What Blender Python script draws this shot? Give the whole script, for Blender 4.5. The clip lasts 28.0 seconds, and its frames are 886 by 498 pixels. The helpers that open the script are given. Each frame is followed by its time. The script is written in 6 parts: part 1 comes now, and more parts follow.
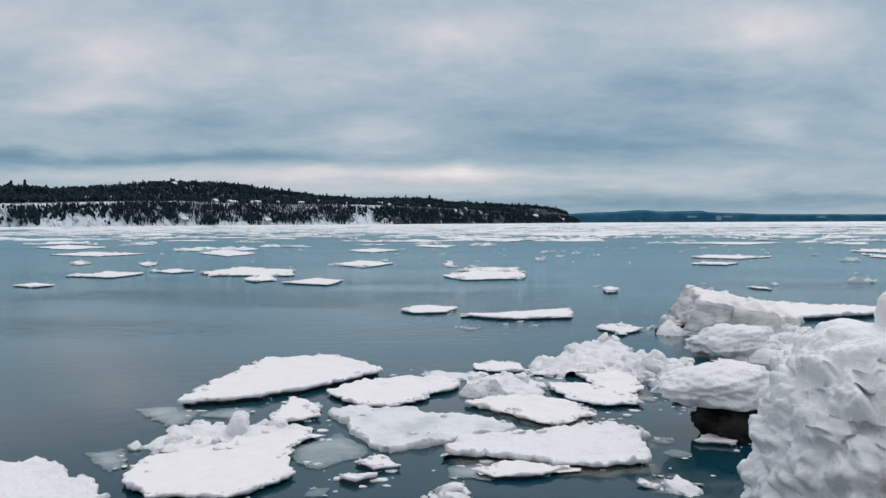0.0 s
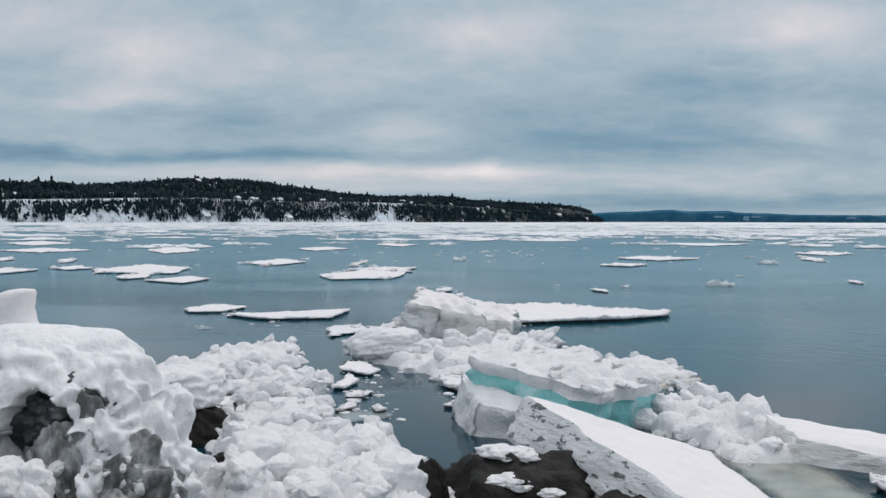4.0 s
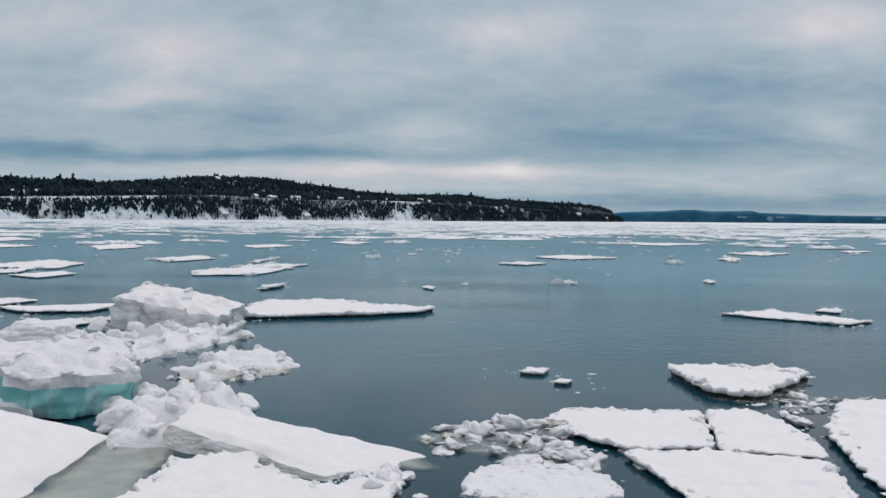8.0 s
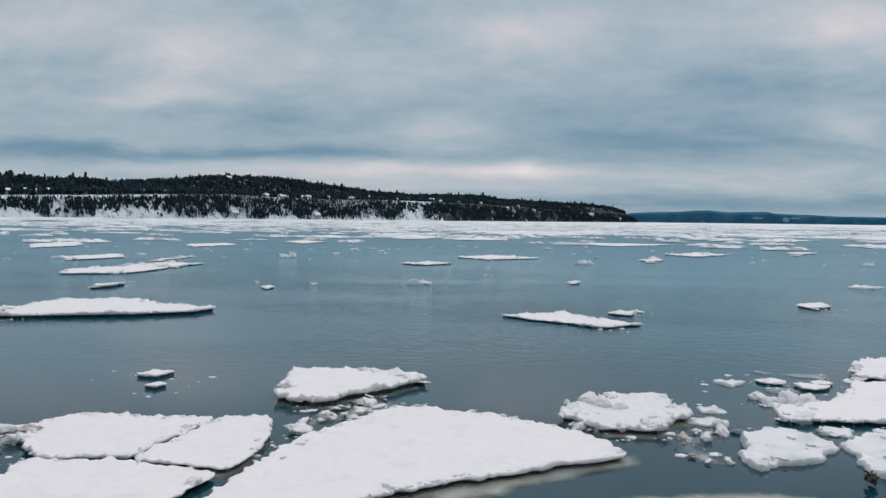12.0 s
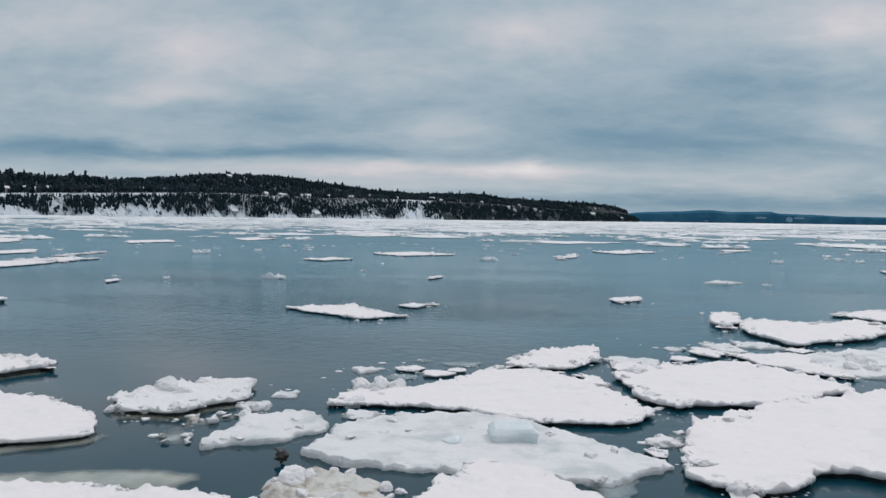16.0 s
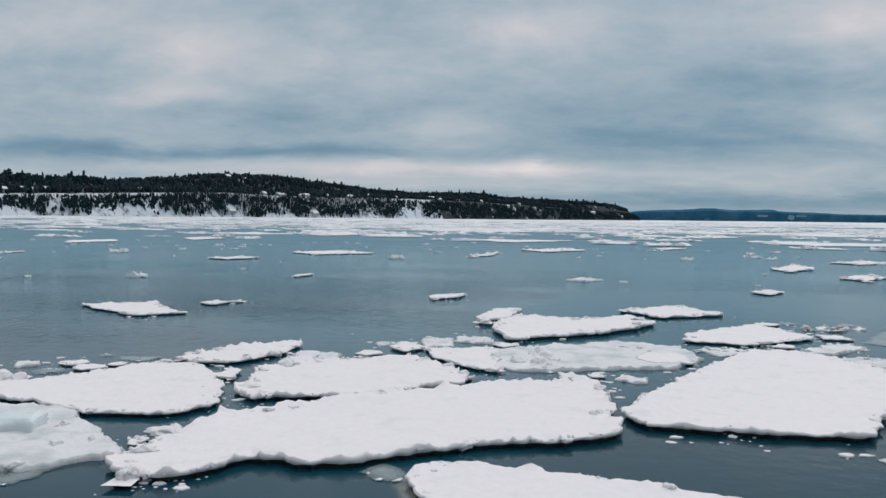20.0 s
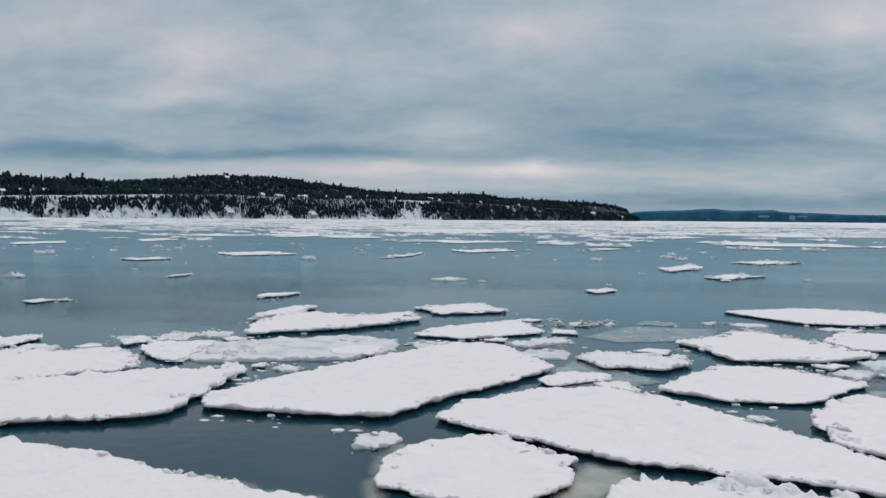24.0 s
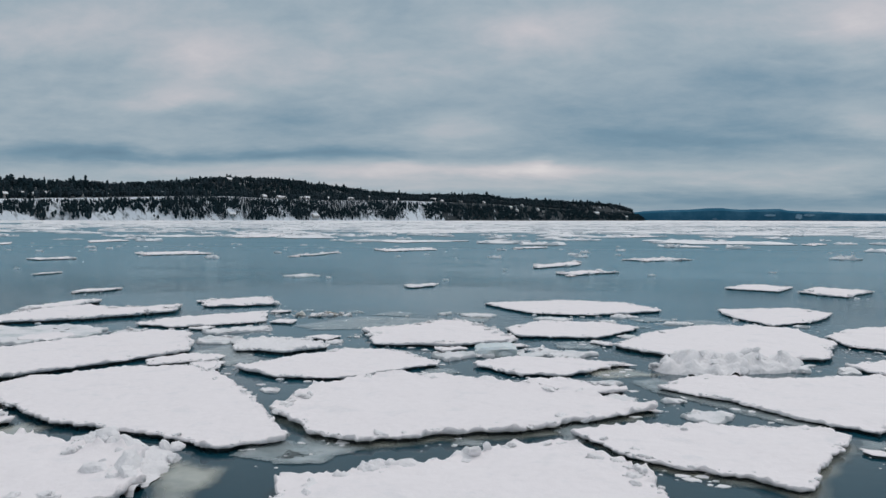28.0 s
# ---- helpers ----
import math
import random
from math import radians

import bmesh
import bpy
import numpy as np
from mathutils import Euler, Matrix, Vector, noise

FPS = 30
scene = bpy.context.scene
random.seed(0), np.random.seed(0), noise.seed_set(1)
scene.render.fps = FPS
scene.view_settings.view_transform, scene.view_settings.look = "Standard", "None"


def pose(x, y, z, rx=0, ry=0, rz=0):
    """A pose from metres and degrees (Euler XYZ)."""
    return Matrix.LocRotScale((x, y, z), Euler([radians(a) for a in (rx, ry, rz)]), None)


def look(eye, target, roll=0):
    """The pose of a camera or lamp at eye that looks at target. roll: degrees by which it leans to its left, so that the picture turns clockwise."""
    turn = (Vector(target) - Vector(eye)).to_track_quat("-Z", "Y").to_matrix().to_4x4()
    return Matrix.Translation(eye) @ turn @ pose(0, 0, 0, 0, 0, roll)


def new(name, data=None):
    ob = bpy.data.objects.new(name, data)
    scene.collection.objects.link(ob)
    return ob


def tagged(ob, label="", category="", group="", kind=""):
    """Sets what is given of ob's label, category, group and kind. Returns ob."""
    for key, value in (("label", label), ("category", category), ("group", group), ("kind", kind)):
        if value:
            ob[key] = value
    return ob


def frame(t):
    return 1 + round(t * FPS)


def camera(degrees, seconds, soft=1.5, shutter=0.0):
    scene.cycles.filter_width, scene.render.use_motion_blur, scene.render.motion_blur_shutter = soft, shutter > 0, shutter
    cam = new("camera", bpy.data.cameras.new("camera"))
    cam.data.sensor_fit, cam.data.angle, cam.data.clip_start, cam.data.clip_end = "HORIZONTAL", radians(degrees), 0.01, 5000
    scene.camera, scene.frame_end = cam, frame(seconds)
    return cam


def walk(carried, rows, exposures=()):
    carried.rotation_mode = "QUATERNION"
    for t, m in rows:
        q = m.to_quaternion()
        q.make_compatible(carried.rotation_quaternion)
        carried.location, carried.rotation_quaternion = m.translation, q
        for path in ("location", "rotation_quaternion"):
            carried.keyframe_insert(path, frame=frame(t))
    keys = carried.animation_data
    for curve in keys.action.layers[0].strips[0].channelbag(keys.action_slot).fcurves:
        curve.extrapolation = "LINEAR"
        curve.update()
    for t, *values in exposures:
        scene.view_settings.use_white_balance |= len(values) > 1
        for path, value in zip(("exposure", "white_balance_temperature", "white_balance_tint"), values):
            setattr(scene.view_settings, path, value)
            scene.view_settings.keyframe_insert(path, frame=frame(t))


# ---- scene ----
cam = camera(58.00, 28.0)

PATH = [
    (0, pose(-0.000, -0.000, 2.888, 88.113, 0.251, -0.000)),
    (0.5, pose(0.960, -0.016, 2.920, 88.102, 0.191, 0.217)),
    (1, pose(1.931, -0.021, 2.954, 88.080, 0.118, 0.463)),
    (1.5, pose(2.916, -0.025, 2.971, 88.057, 0.053, 0.697)),
    (2, pose(3.904, -0.007, 2.970, 88.033, 0.000, 0.943)),
    (2.5, pose(4.890, 0.033, 2.971, 88.026, -0.035, 1.173)),
    (3, pose(5.886, 0.064, 2.969, 88.009, -0.075, 1.429)),
    (3.5, pose(6.905, 0.055, 2.967, 88.005, -0.109, 1.650)),
    (4, pose(7.951, 0.019, 2.960, 87.996, -0.146, 1.853)),
    (4.5, pose(9.017, -0.031, 2.948, 87.992, -0.187, 2.069)),
    (6.5, pose(13.211, -0.289, 2.939, 87.916, -0.367, 2.843)),
    (7, pose(14.215, -0.219, 2.943, 87.913, -0.403, 3.050)),
    (7.5, pose(15.185, -0.144, 2.952, 87.916, -0.434, 3.234)),
    (8, pose(16.146, -0.074, 2.956, 87.901, -0.450, 3.431)),
    (8.5, pose(17.108, 0.011, 2.954, 87.897, -0.463, 3.595)),
    (9, pose(18.060, 0.101, 2.960, 87.897, -0.470, 3.758)),
    (9.5, pose(19.015, 0.200, 2.965, 87.899, -0.486, 3.900)),
    (10, pose(19.958, 0.316, 2.968, 87.906, -0.518, 4.046)),
    (10.5, pose(20.870, 0.459, 2.968, 87.911, -0.548, 4.182)),
    (11, pose(21.728, 0.642, 2.979, 87.900, -0.581, 4.304)),
    (11.5, pose(22.632, 0.814, 2.994, 87.883, -0.621, 4.421)),
    (13.5, pose(26.073, 1.242, 2.980, 87.869, -0.754, 4.626)),
    (14, pose(26.922, 1.280, 2.940, 87.860, -0.754, 4.665)),
    (14.5, pose(27.770, 1.328, 2.900, 87.851, -0.743, 4.688)),
    (15, pose(28.625, 1.367, 2.860, 87.836, -0.739, 4.723)),
    (15.5, pose(29.499, 1.368, 2.851, 87.822, -0.763, 4.752)),
    (16, pose(30.356, 1.356, 2.880, 87.808, -0.791, 4.787)),
    (16.5, pose(31.233, 1.338, 2.925, 87.784, -0.795, 4.815)),
    (17, pose(32.100, 1.347, 2.958, 87.758, -0.761, 4.855)),
    (17.5, pose(32.937, 1.377, 2.963, 87.740, -0.733, 4.870)),
    (18, pose(33.754, 1.424, 2.959, 87.738, -0.719, 4.889)),
    (18.5, pose(34.545, 1.479, 2.946, 87.740, -0.702, 4.920)),
    (19, pose(35.332, 1.533, 2.933, 87.735, -0.671, 4.935)),
    (19.5, pose(36.145, 1.564, 2.925, 87.737, -0.637, 4.962)),
    (20, pose(36.950, 1.564, 2.919, 87.742, -0.609, 4.976)),
    (20.5, pose(37.772, 1.524, 2.913, 87.752, -0.607, 4.994)),
    (21, pose(38.588, 1.466, 2.909, 87.763, -0.633, 5.001)),
    (21.5, pose(39.398, 1.410, 2.903, 87.774, -0.675, 4.997)),
    (23.5, pose(42.741, 0.931, 2.984, 87.822, -0.478, 5.140)),
    (24, pose(43.590, 0.852, 3.005, 87.820, -0.494, 5.154)),
    (24.5, pose(44.478, 0.775, 3.013, 87.815, -0.520, 5.185)),
    (25, pose(45.439, 0.683, 3.007, 87.810, -0.519, 5.245)),
    (25.5, pose(46.442, 0.564, 3.001, 87.825, -0.457, 5.318)),
    (26, pose(47.451, 0.467, 2.991, 87.835, -0.360, 5.381)),
    (26.5, pose(48.468, 0.363, 2.971, 87.836, -0.286, 5.450)),
    (27, pose(49.488, 0.239, 2.953, 87.838, -0.244, 5.495)),
    (27.5, pose(50.545, 0.126, 2.950, 87.858, -0.214, 5.572)),
    (28, pose(51.612, 0.007, 2.949, 87.862, -0.189, 5.651)),
]
walk(cam, PATH, [(0, 0.13), (4, 0.11), (8, 0.03), (17, 0.0), (22, -0.04), (28, -0.12)])

from mathutils.geometry import delaunay_2d_cdt

# ---- world and sun ----
world = bpy.data.worlds.new("overcast_sky")
scene.world = world
world.use_nodes = True
wt = world.node_tree
wt.nodes.clear()


def wn(kind, **sets):
    n = wt.nodes.new(kind)
    for k, v in sets.items():
        n.inputs[k].default_value = v
    return n


def wm(op, a, b=None, c=None):
    n = wt.nodes.new("ShaderNodeMath")
    n.operation = op
    for i, v in enumerate((a, b, c)):
        if v is None:
            continue
        if isinstance(v, (int, float)):
            n.inputs[i].default_value = v
        else:
            wt.links.new(v, n.inputs[i])
    return n.outputs[0]


SUN_ELEVATION, SUN_AZIMUTH = 48.0, 38.0     # azimuth from +y towards +x
tc = wt.nodes.new("ShaderNodeTexCoord")
sep = wt.nodes.new("ShaderNodeSeparateXYZ")
wt.links.new(tc.outputs["Generated"], sep.inputs[0])
dx, dy, dz = sep.outputs
ahead = wm("MAXIMUM", wm("ABSOLUTE", dy), 0.35)
su = wm("DIVIDE", dx, ahead)                # across the sky, in slopes
sv = wm("DIVIDE", wm("MAXIMUM", dz, 0.0), ahead)    # up the sky, in slopes
comb = wt.nodes.new("ShaderNodeCombineXYZ")
wt.links.new(wm("MULTIPLY", su, 1.0), comb.inputs[0])
wt.links.new(wm("MULTIPLY", sv, 1.9), comb.inputs[1])
wt.links.new(wm("MULTIPLY", dy, 0.4), comb.inputs[2])


def sky_noise(scale, detail, rough, distort=0.0):
    n = wn("ShaderNodeTexNoise", Scale=scale, Detail=detail, Roughness=rough, Distortion=distort)
    wt.links.new(comb.outputs[0], n.inputs["Vector"])
    return n.outputs["Fac"]


# the cloud banks flatten towards the horizon
deck = wt.nodes.new("ShaderNodeCombineXYZ")
wt.links.new(su, deck.inputs[0])
wt.links.new(wm("MULTIPLY", wm("LOGARITHM", wm("ADD", sv, 0.07), 2.718), 0.70), deck.inputs[1])
wt.links.new(wm("MULTIPLY", dy, 0.4), deck.inputs[2])


def deck_noise(scale, detail, rough, distort=0.0):
    n = wn("ShaderNodeTexNoise", Scale=scale, Detail=detail, Roughness=rough, Distortion=distort)
    wt.links.new(deck.outputs[0], n.inputs["Vector"])
    return n.outputs["Fac"]


broad = sky_noise(2.6, 4.0, 0.5, 0.3)
mid = deck_noise(5.0, 6.0, 0.55, 0.3)
fine = deck_noise(15.0, 6.0, 0.62, 0.2)
wob_u = wm("ADD", su, wm("MULTIPLY", wm("SUBTRACT", mid, 0.5), 0.14))
wob_v = wm("ADD", sv, wm("MULTIPLY", wm("SUBTRACT", mid, 0.5), 0.035))
tone = wm("ADD", 0.47, wm("MULTIPLY", wm("SUBTRACT", broad, 0.5), 0.22))
tone = wm("ADD", tone, wm("MULTIPLY", wm("SUBTRACT", mid, 0.5), 0.32))
tone = wm("ADD", tone, wm("MULTIPLY", wm("SUBTRACT", fine, 0.5), 0.27))


def cloud(u, v, half_u, half_v, gain):
    """A soft cloud bank: lighter (gain > 0) or darker than the rest."""
    global tone
    a = wm("POWER", wm("ABSOLUTE", wm("DIVIDE", wm("SUBTRACT", wob_u, u), half_u)), 2.0)
    b = wm("POWER", wm("ABSOLUTE", wm("DIVIDE", wm("SUBTRACT", wob_v, v), half_v)), 2.0)
    tone = wm("ADD", tone, wm("MULTIPLY", wm("POWER", 2.718, wm("MULTIPLY", wm("ADD", a, b), -1.0)), gain))


cloud(-0.593, 0.084, 0.198, 0.011, -0.18)
cloud(-0.306, 0.080, 0.240, 0.011, -0.20)
cloud(-0.204, 0.062, 0.297, 0.011, 0.26)
cloud(0.017, 0.060, 0.071, 0.008, 0.26)
cloud(-0.103, 0.041, 0.226, 0.011, 0.12)
cloud(-0.395, 0.209, 0.092, 0.035, 0.20)
cloud(-0.433, 0.155, 0.078, 0.016, 0.18)
cloud(-0.607, 0.246, 0.184, 0.035, 0.14)
cloud(0.041, 0.238, 0.078, 0.025, 0.20)
cloud(0.422, 0.236, 0.078, 0.032, 0.28)
cloud(0.377, 0.202, 0.085, 0.021, 0.08)
cloud(-0.083, 0.113, 0.078, 0.016, 0.16)
cloud(-0.148, 0.180, 0.156, 0.042, 0.08)
cloud(0.174, 0.104, 0.233, 0.042, -0.20)
cloud(0.319, 0.172, 0.134, 0.035, -0.18)
cloud(0.416, 0.115, 0.039, 0.025, 0.20)
cloud(0.270, 0.024, 0.304, 0.013, -0.22)
cloud(0.322, 0.060, 0.184, 0.016, 0.10)
cloud(-0.248, 0.113, 0.141, 0.021, -0.05)
cloud(0.016, 0.068, 0.021, 0.007, 0.16)
cloud(-0.146, 0.067, 0.042, 0.006, 0.10)
cloud(-0.418, 0.025, 0.184, 0.011, 0.04)

ramp = wt.nodes.new("ShaderNodeValToRGB")
els = ramp.color_ramp.elements
els[0].position, els[0].color = 0.0, (0.10, 0.19, 0.28, 1)
els[1].position, els[1].color = 1.0, (0.86, 0.81, 0.81, 1)
for at, col in ((0.25, (0.185, 0.305, 0.405, 1)), (0.5, (0.385, 0.470, 0.535, 1)), (0.72, (0.590, 0.588, 0.628, 1))):
    e = els.new(at)
    e.color = col
wt.links.new(tone, ramp.inputs[0])
# the cloud deck is brighter overhead than near the horizon
lift = wt.nodes.new("ShaderNodeMapRange")
lift.interpolation_type = "SMOOTHSTEP"
lift.inputs["From Min"].default_value, lift.inputs["From Max"].default_value = 0.30, 0.85
lift.inputs["To Min"].default_value, lift.inputs["To Max"].default_value = 1.0, 1.45
wt.links.new(dz, lift.inputs["Value"])
nish = wt.nodes.new("ShaderNodeTexSky")
nish.sky_type = "NISHITA"
nish.sun_disc = False
nish.sun_elevation, nish.sun_rotation = radians(SUN_ELEVATION), radians(SUN_AZIMUTH)
bg_sky = wn("ShaderNodeBackground", Strength=0.06)
wt.links.new(nish.outputs[0], bg_sky.inputs["Color"])
bg_cloud = wn("ShaderNodeBackground")
zen = wt.nodes.new("ShaderNodeMix")
zen.data_type = "RGBA"
zen.inputs[7].default_value = (0.575, 0.588, 0.618, 1)
zr = wt.nodes.new("ShaderNodeMapRange")
zr.inputs["From Min"].default_value, zr.inputs["From Max"].default_value = 0.33, 0.6
wt.links.new(dz, zr.inputs["Value"])
wt.links.new(zr.outputs[0], zen.inputs[0])
wt.links.new(ramp.outputs[0], zen.inputs[6])
wt.links.new(zen.outputs[2], bg_cloud.inputs["Color"])
wt.links.new(lift.outputs[0], bg_cloud.inputs["Strength"])
cover = wn("ShaderNodeMixShader", Fac=0.94)
wt.links.new(bg_sky.outputs[0], cover.inputs[1])
wt.links.new(bg_cloud.outputs[0], cover.inputs[2])
wout = wt.nodes.new("ShaderNodeOutputWorld")
wt.links.new(cover.outputs[0], wout.inputs[0])

sun_data = bpy.data.lights.new("sun", "SUN")
sun_data.energy, sun_data.angle, sun_data.color = 0.75, radians(25), (1.0, 0.965, 0.94)
sun = new("sun", sun_data)
ce, se = math.cos(radians(SUN_ELEVATION)), math.sin(radians(SUN_ELEVATION))
sun.matrix_world = look((ce * math.sin(radians(SUN_AZIMUTH)) * 50, ce * math.cos(radians(SUN_AZIMUTH)) * 50, se * 50), (0, 0, 0))


# ---- materials ----
def material(name, base, rough=0.6, spots=None, spot_scale=2.0, spot_low=0.45, spot_high=0.7, grain=60.0, bump=0.3,
             bump_dist=0.01, bump2=0.0, scale2=6.0, stretch=(1, 1, 1), sss=0.0, island=0.0, spec=0.5, vary=0.06, coat=0.0):
    """A surface with colour variation at two scales, a second colour in patches, and two scales of relief."""
    mat = bpy.data.materials.new(name)
    mat.use_nodes = True
    nt = mat.node_tree
    b = nt.nodes["Principled BSDF"]
    tx = nt.nodes.new("ShaderNodeTexCoord")
    mp = nt.nodes.new("ShaderNodeMapping")
    mp.inputs["Scale"].default_value = stretch
    geo = nt.nodes.new("ShaderNodeNewGeometry")
    nt.links.new(geo.outputs["Position"], mp.inputs["Vector"])

    def tex(scale, detail=4.0, r=0.6):
        n = nt.nodes.new("ShaderNodeTexNoise")
        n.inputs["Scale"].default_value, n.inputs["Detail"].default_value, n.inputs["Roughness"].default_value = scale, detail, r
        nt.links.new(mp.outputs[0], n.inputs["Vector"])
        return n.outputs["Fac"]

    def mix(fac, a, c, blend="MIX"):
        n = nt.nodes.new("ShaderNodeMix")
        n.data_type, n.blend_type = "RGBA", blend
        for sock, v in ((n.inputs[0], fac), (n.inputs[6], a), (n.inputs[7], c)):
            if isinstance(v, (float, int, tuple)):
                sock.default_value = v if not isinstance(v, tuple) else (*v, 1)
            else:
                nt.links.new(v, sock)
        return n.outputs[2]

    col = mix(tex(grain * 0.2, 5), tuple(c * (1 - vary) for c in base), tuple(min(1, c * (1 + vary)) for c in base))
    if spots:
        mr = nt.nodes.new("ShaderNodeMapRange")
        mr.inputs["From Min"].default_value, mr.inputs["From Max"].default_value = spot_low, spot_high
        nt.links.new(tex(spot_scale, 6, 0.62), mr.inputs["Value"])
        col = mix(mr.outputs[0], col, spots)
    if island:
        rnd = geo.outputs["Random Per Island"]
        mr2 = nt.nodes.new("ShaderNodeMapRange")
        mr2.inputs["To Min"].default_value, mr2.inputs["To Max"].default_value = 1 - island, 1 + island
        nt.links.new(rnd, mr2.inputs["Value"])
        v = nt.nodes.new("ShaderNodeCombineColor")
        for i in range(3):
            nt.links.new(mr2.outputs[0], v.inputs[i])
        col = mix(1.0, col, v.outputs[0], "MULTIPLY")
    nt.links.new(col, b.inputs["Base Color"])
    b.inputs["Roughness"].default_value = rough
    b.inputs["Specular IOR Level"].default_value = spec
    b.inputs["Coat Weight"].default_value = coat
    if sss:
        b.inputs["Subsurface Weight"].default_value = sss
        b.inputs["Subsurface Radius"].default_value = (0.04, 0.05, 0.06)
        b.inputs["Subsurface Scale"].default_value = 0.6
    bp = nt.nodes.new("ShaderNodeBump")
    bp.inputs["Strength"].default_value, bp.inputs["Distance"].default_value = bump, bump_dist
    nt.links.new(tex(grain, 4), bp.inputs["Height"])
    last = bp
    if bump2:
        bp2 = nt.nodes.new("ShaderNodeBump")
        bp2.inputs["Strength"].default_value, bp2.inputs["Distance"].default_value = bump2, bump_dist * 6
        nt.links.new(tex(scale2, 5), bp2.inputs["Height"])
        nt.links.new(bp.outputs[0], bp2.inputs["Normal"])
        last = bp2
    nt.links.new(last.outputs[0], b.inputs["Normal"])
    return mat


SNOW = material("snow", (0.836, 0.804, 0.817), 0.7, (0.745, 0.735, 0.755), 2.2, 0.56, 0.74, grain=38, bump=0.35, bump2=0.35, scale2=5.0, spec=0.3)
ROUGH_SNOW = material("crusted_snow", (0.81, 0.805, 0.82), 0.65, (0.66, 0.675, 0.69), 3.0, 0.58, 0.80, grain=26, bump=0.6, bump_dist=0.015, bump2=0.6, scale2=7.0, spec=0.35)
WET_ICE = material("wet_ice", (0.56, 0.60, 0.61), 0.4, (0.79, 0.785, 0.80), 1.6, 0.36, 0.52, grain=20, bump=0.5, bump2=0.6, scale2=5.0, coat=0.1)
# wet ice whose near-black colour paints the shadow line under the snow lip
SHADED_ICE_EDGE = material("shaded_ice_edge", (0.045, 0.055, 0.055), 0.3, (0.030, 0.036, 0.034), 3.0, 0.45, 0.65, grain=22, bump=0.5, bump2=0.6, scale2=5.0, coat=0.2)
SUNKEN = material("sunken_ice", (0.41, 0.42, 0.36), 0.15, (0.28, 0.31, 0.29), 1.1, 0.4, 0.66, grain=9, bump=0.1, coat=0.4)
GLASSY = material("thin_clear_ice", (0.30, 0.37, 0.385), 0.2, (0.47, 0.53, 0.54), 1.5, 0.42, 0.66, grain=9, bump=0.15, coat=0.3)
SLUSH = material("slush", (0.20, 0.235, 0.24), 0.15, (0.42, 0.46, 0.46), 3.5, 0.5, 0.62, grain=14, bump=0.2, bump2=0.3, scale2=6.0, coat=0.3)
DIRTY_ICE = material("dirty_ice", (0.62, 0.62, 0.59), 0.5, (0.27, 0.21, 0.15), 4.5, 0.48, 0.66, grain=25, bump=0.7, bump2=0.7, scale2=8.0)
BLUE_ICE = material("blue_ice", (0.24, 0.60, 0.60), 0.25, (0.52, 0.74, 0.75), 2.2, 0.48, 0.68, grain=14, bump=0.3, bump2=0.4, scale2=6.0, sss=0.25)
STRATA_ICE = material("ice_strata", (0.83, 0.83, 0.83), 0.45, (0.64, 0.63, 0.60), 3.0, 0.50, 0.66, grain=22, bump=0.6, bump2=0.9, scale2=5.0, stretch=(1, 1, 4.5))
LAYERED_ICE = material("layered_ice", (0.82, 0.83, 0.845), 0.45, (0.14, 0.16, 0.17), 6.0, 0.57, 0.62, grain=22, bump=0.7, bump2=0.9, scale2=5.0, stretch=(1, 1, 2.6))
BLUE_BLOCK = material("clear_blue_ice", (0.65, 0.735, 0.755), 0.3, (0.74, 0.80, 0.82), 2.4, 0.42, 0.62, grain=16, bump=0.5, bump2=0.6, scale2=5.0, sss=0.2)
PITTED_SNOW = material("pitted_snow", (0.85, 0.85, 0.865), 0.65, (0.50, 0.53, 0.56), 7.0, 0.60, 0.76, grain=24, bump=0.35, bump_dist=0.012, bump2=0.5, scale2=8.0, spec=0.35)
# icy filling whose near-black colour also paints the hollow's shade
SHADED_HOLLOW = material("shaded_hollow_ice", (0.045, 0.05, 0.053), 0.4, (0.36, 0.38, 0.39), 3.4, 0.50, 0.74, grain=30, bump=0.6, bump2=0.8, scale2=6.0)
GLAZED = material("glazed_dark_ice", (0.11, 0.115, 0.115), 0.4, (0.56, 0.57, 0.58), 4.5, 0.44, 0.66, grain=30, stretch=(1, 1, 0.5), bump=0.6, bump2=0.8, scale2=7.0)
ROCK = material("dark_rock", (0.011, 0.010, 0.009), 0.62, (0.024, 0.020, 0.016), 5.0, 0.45, 0.7, spec=0.2, grain=40, bump=0.8, bump_dist=0.012, bump2=0.9, scale2=6.0, vary=0.2)
# stones and snow of the unseen bank, kept dark to reduce bounce light
BANK = material("unseen_dark_bank", (0.07, 0.066, 0.06), 0.7, (0.74, 0.75, 0.77), 0.9, 0.52, 0.60, grain=20, bump=0.5, bump2=0.5)
WOODED_GROUND = material("wooded_ground", (0.022, 0.032, 0.038), 0.9, (0.50, 0.58, 0.64), 0.09, 0.585, 0.65, grain=0.8, bump=0.6, bump_dist=1.0, vary=0.3)
# bluff snow greyed and blued to paint in haze and its shaded face
HILL = material("hazed_hill_snow", (0.65, 0.71, 0.77), 0.8, (0.10, 0.13, 0.15), 0.16, 0.50, 0.66, grain=0.8, stretch=(1, 1, 0.28), bump=0.6, bump_dist=1.0, vary=0.1)
# needle colour lifted towards blue to paint in distance haze
CONIFER = material("hazed_conifer_needles", (0.013, 0.030, 0.038), 0.9, (0.024, 0.048, 0.058), 0.3, 0.55, 0.8, grain=1.5, bump=0.3, bump_dist=0.3, island=0.25, spec=0.1)
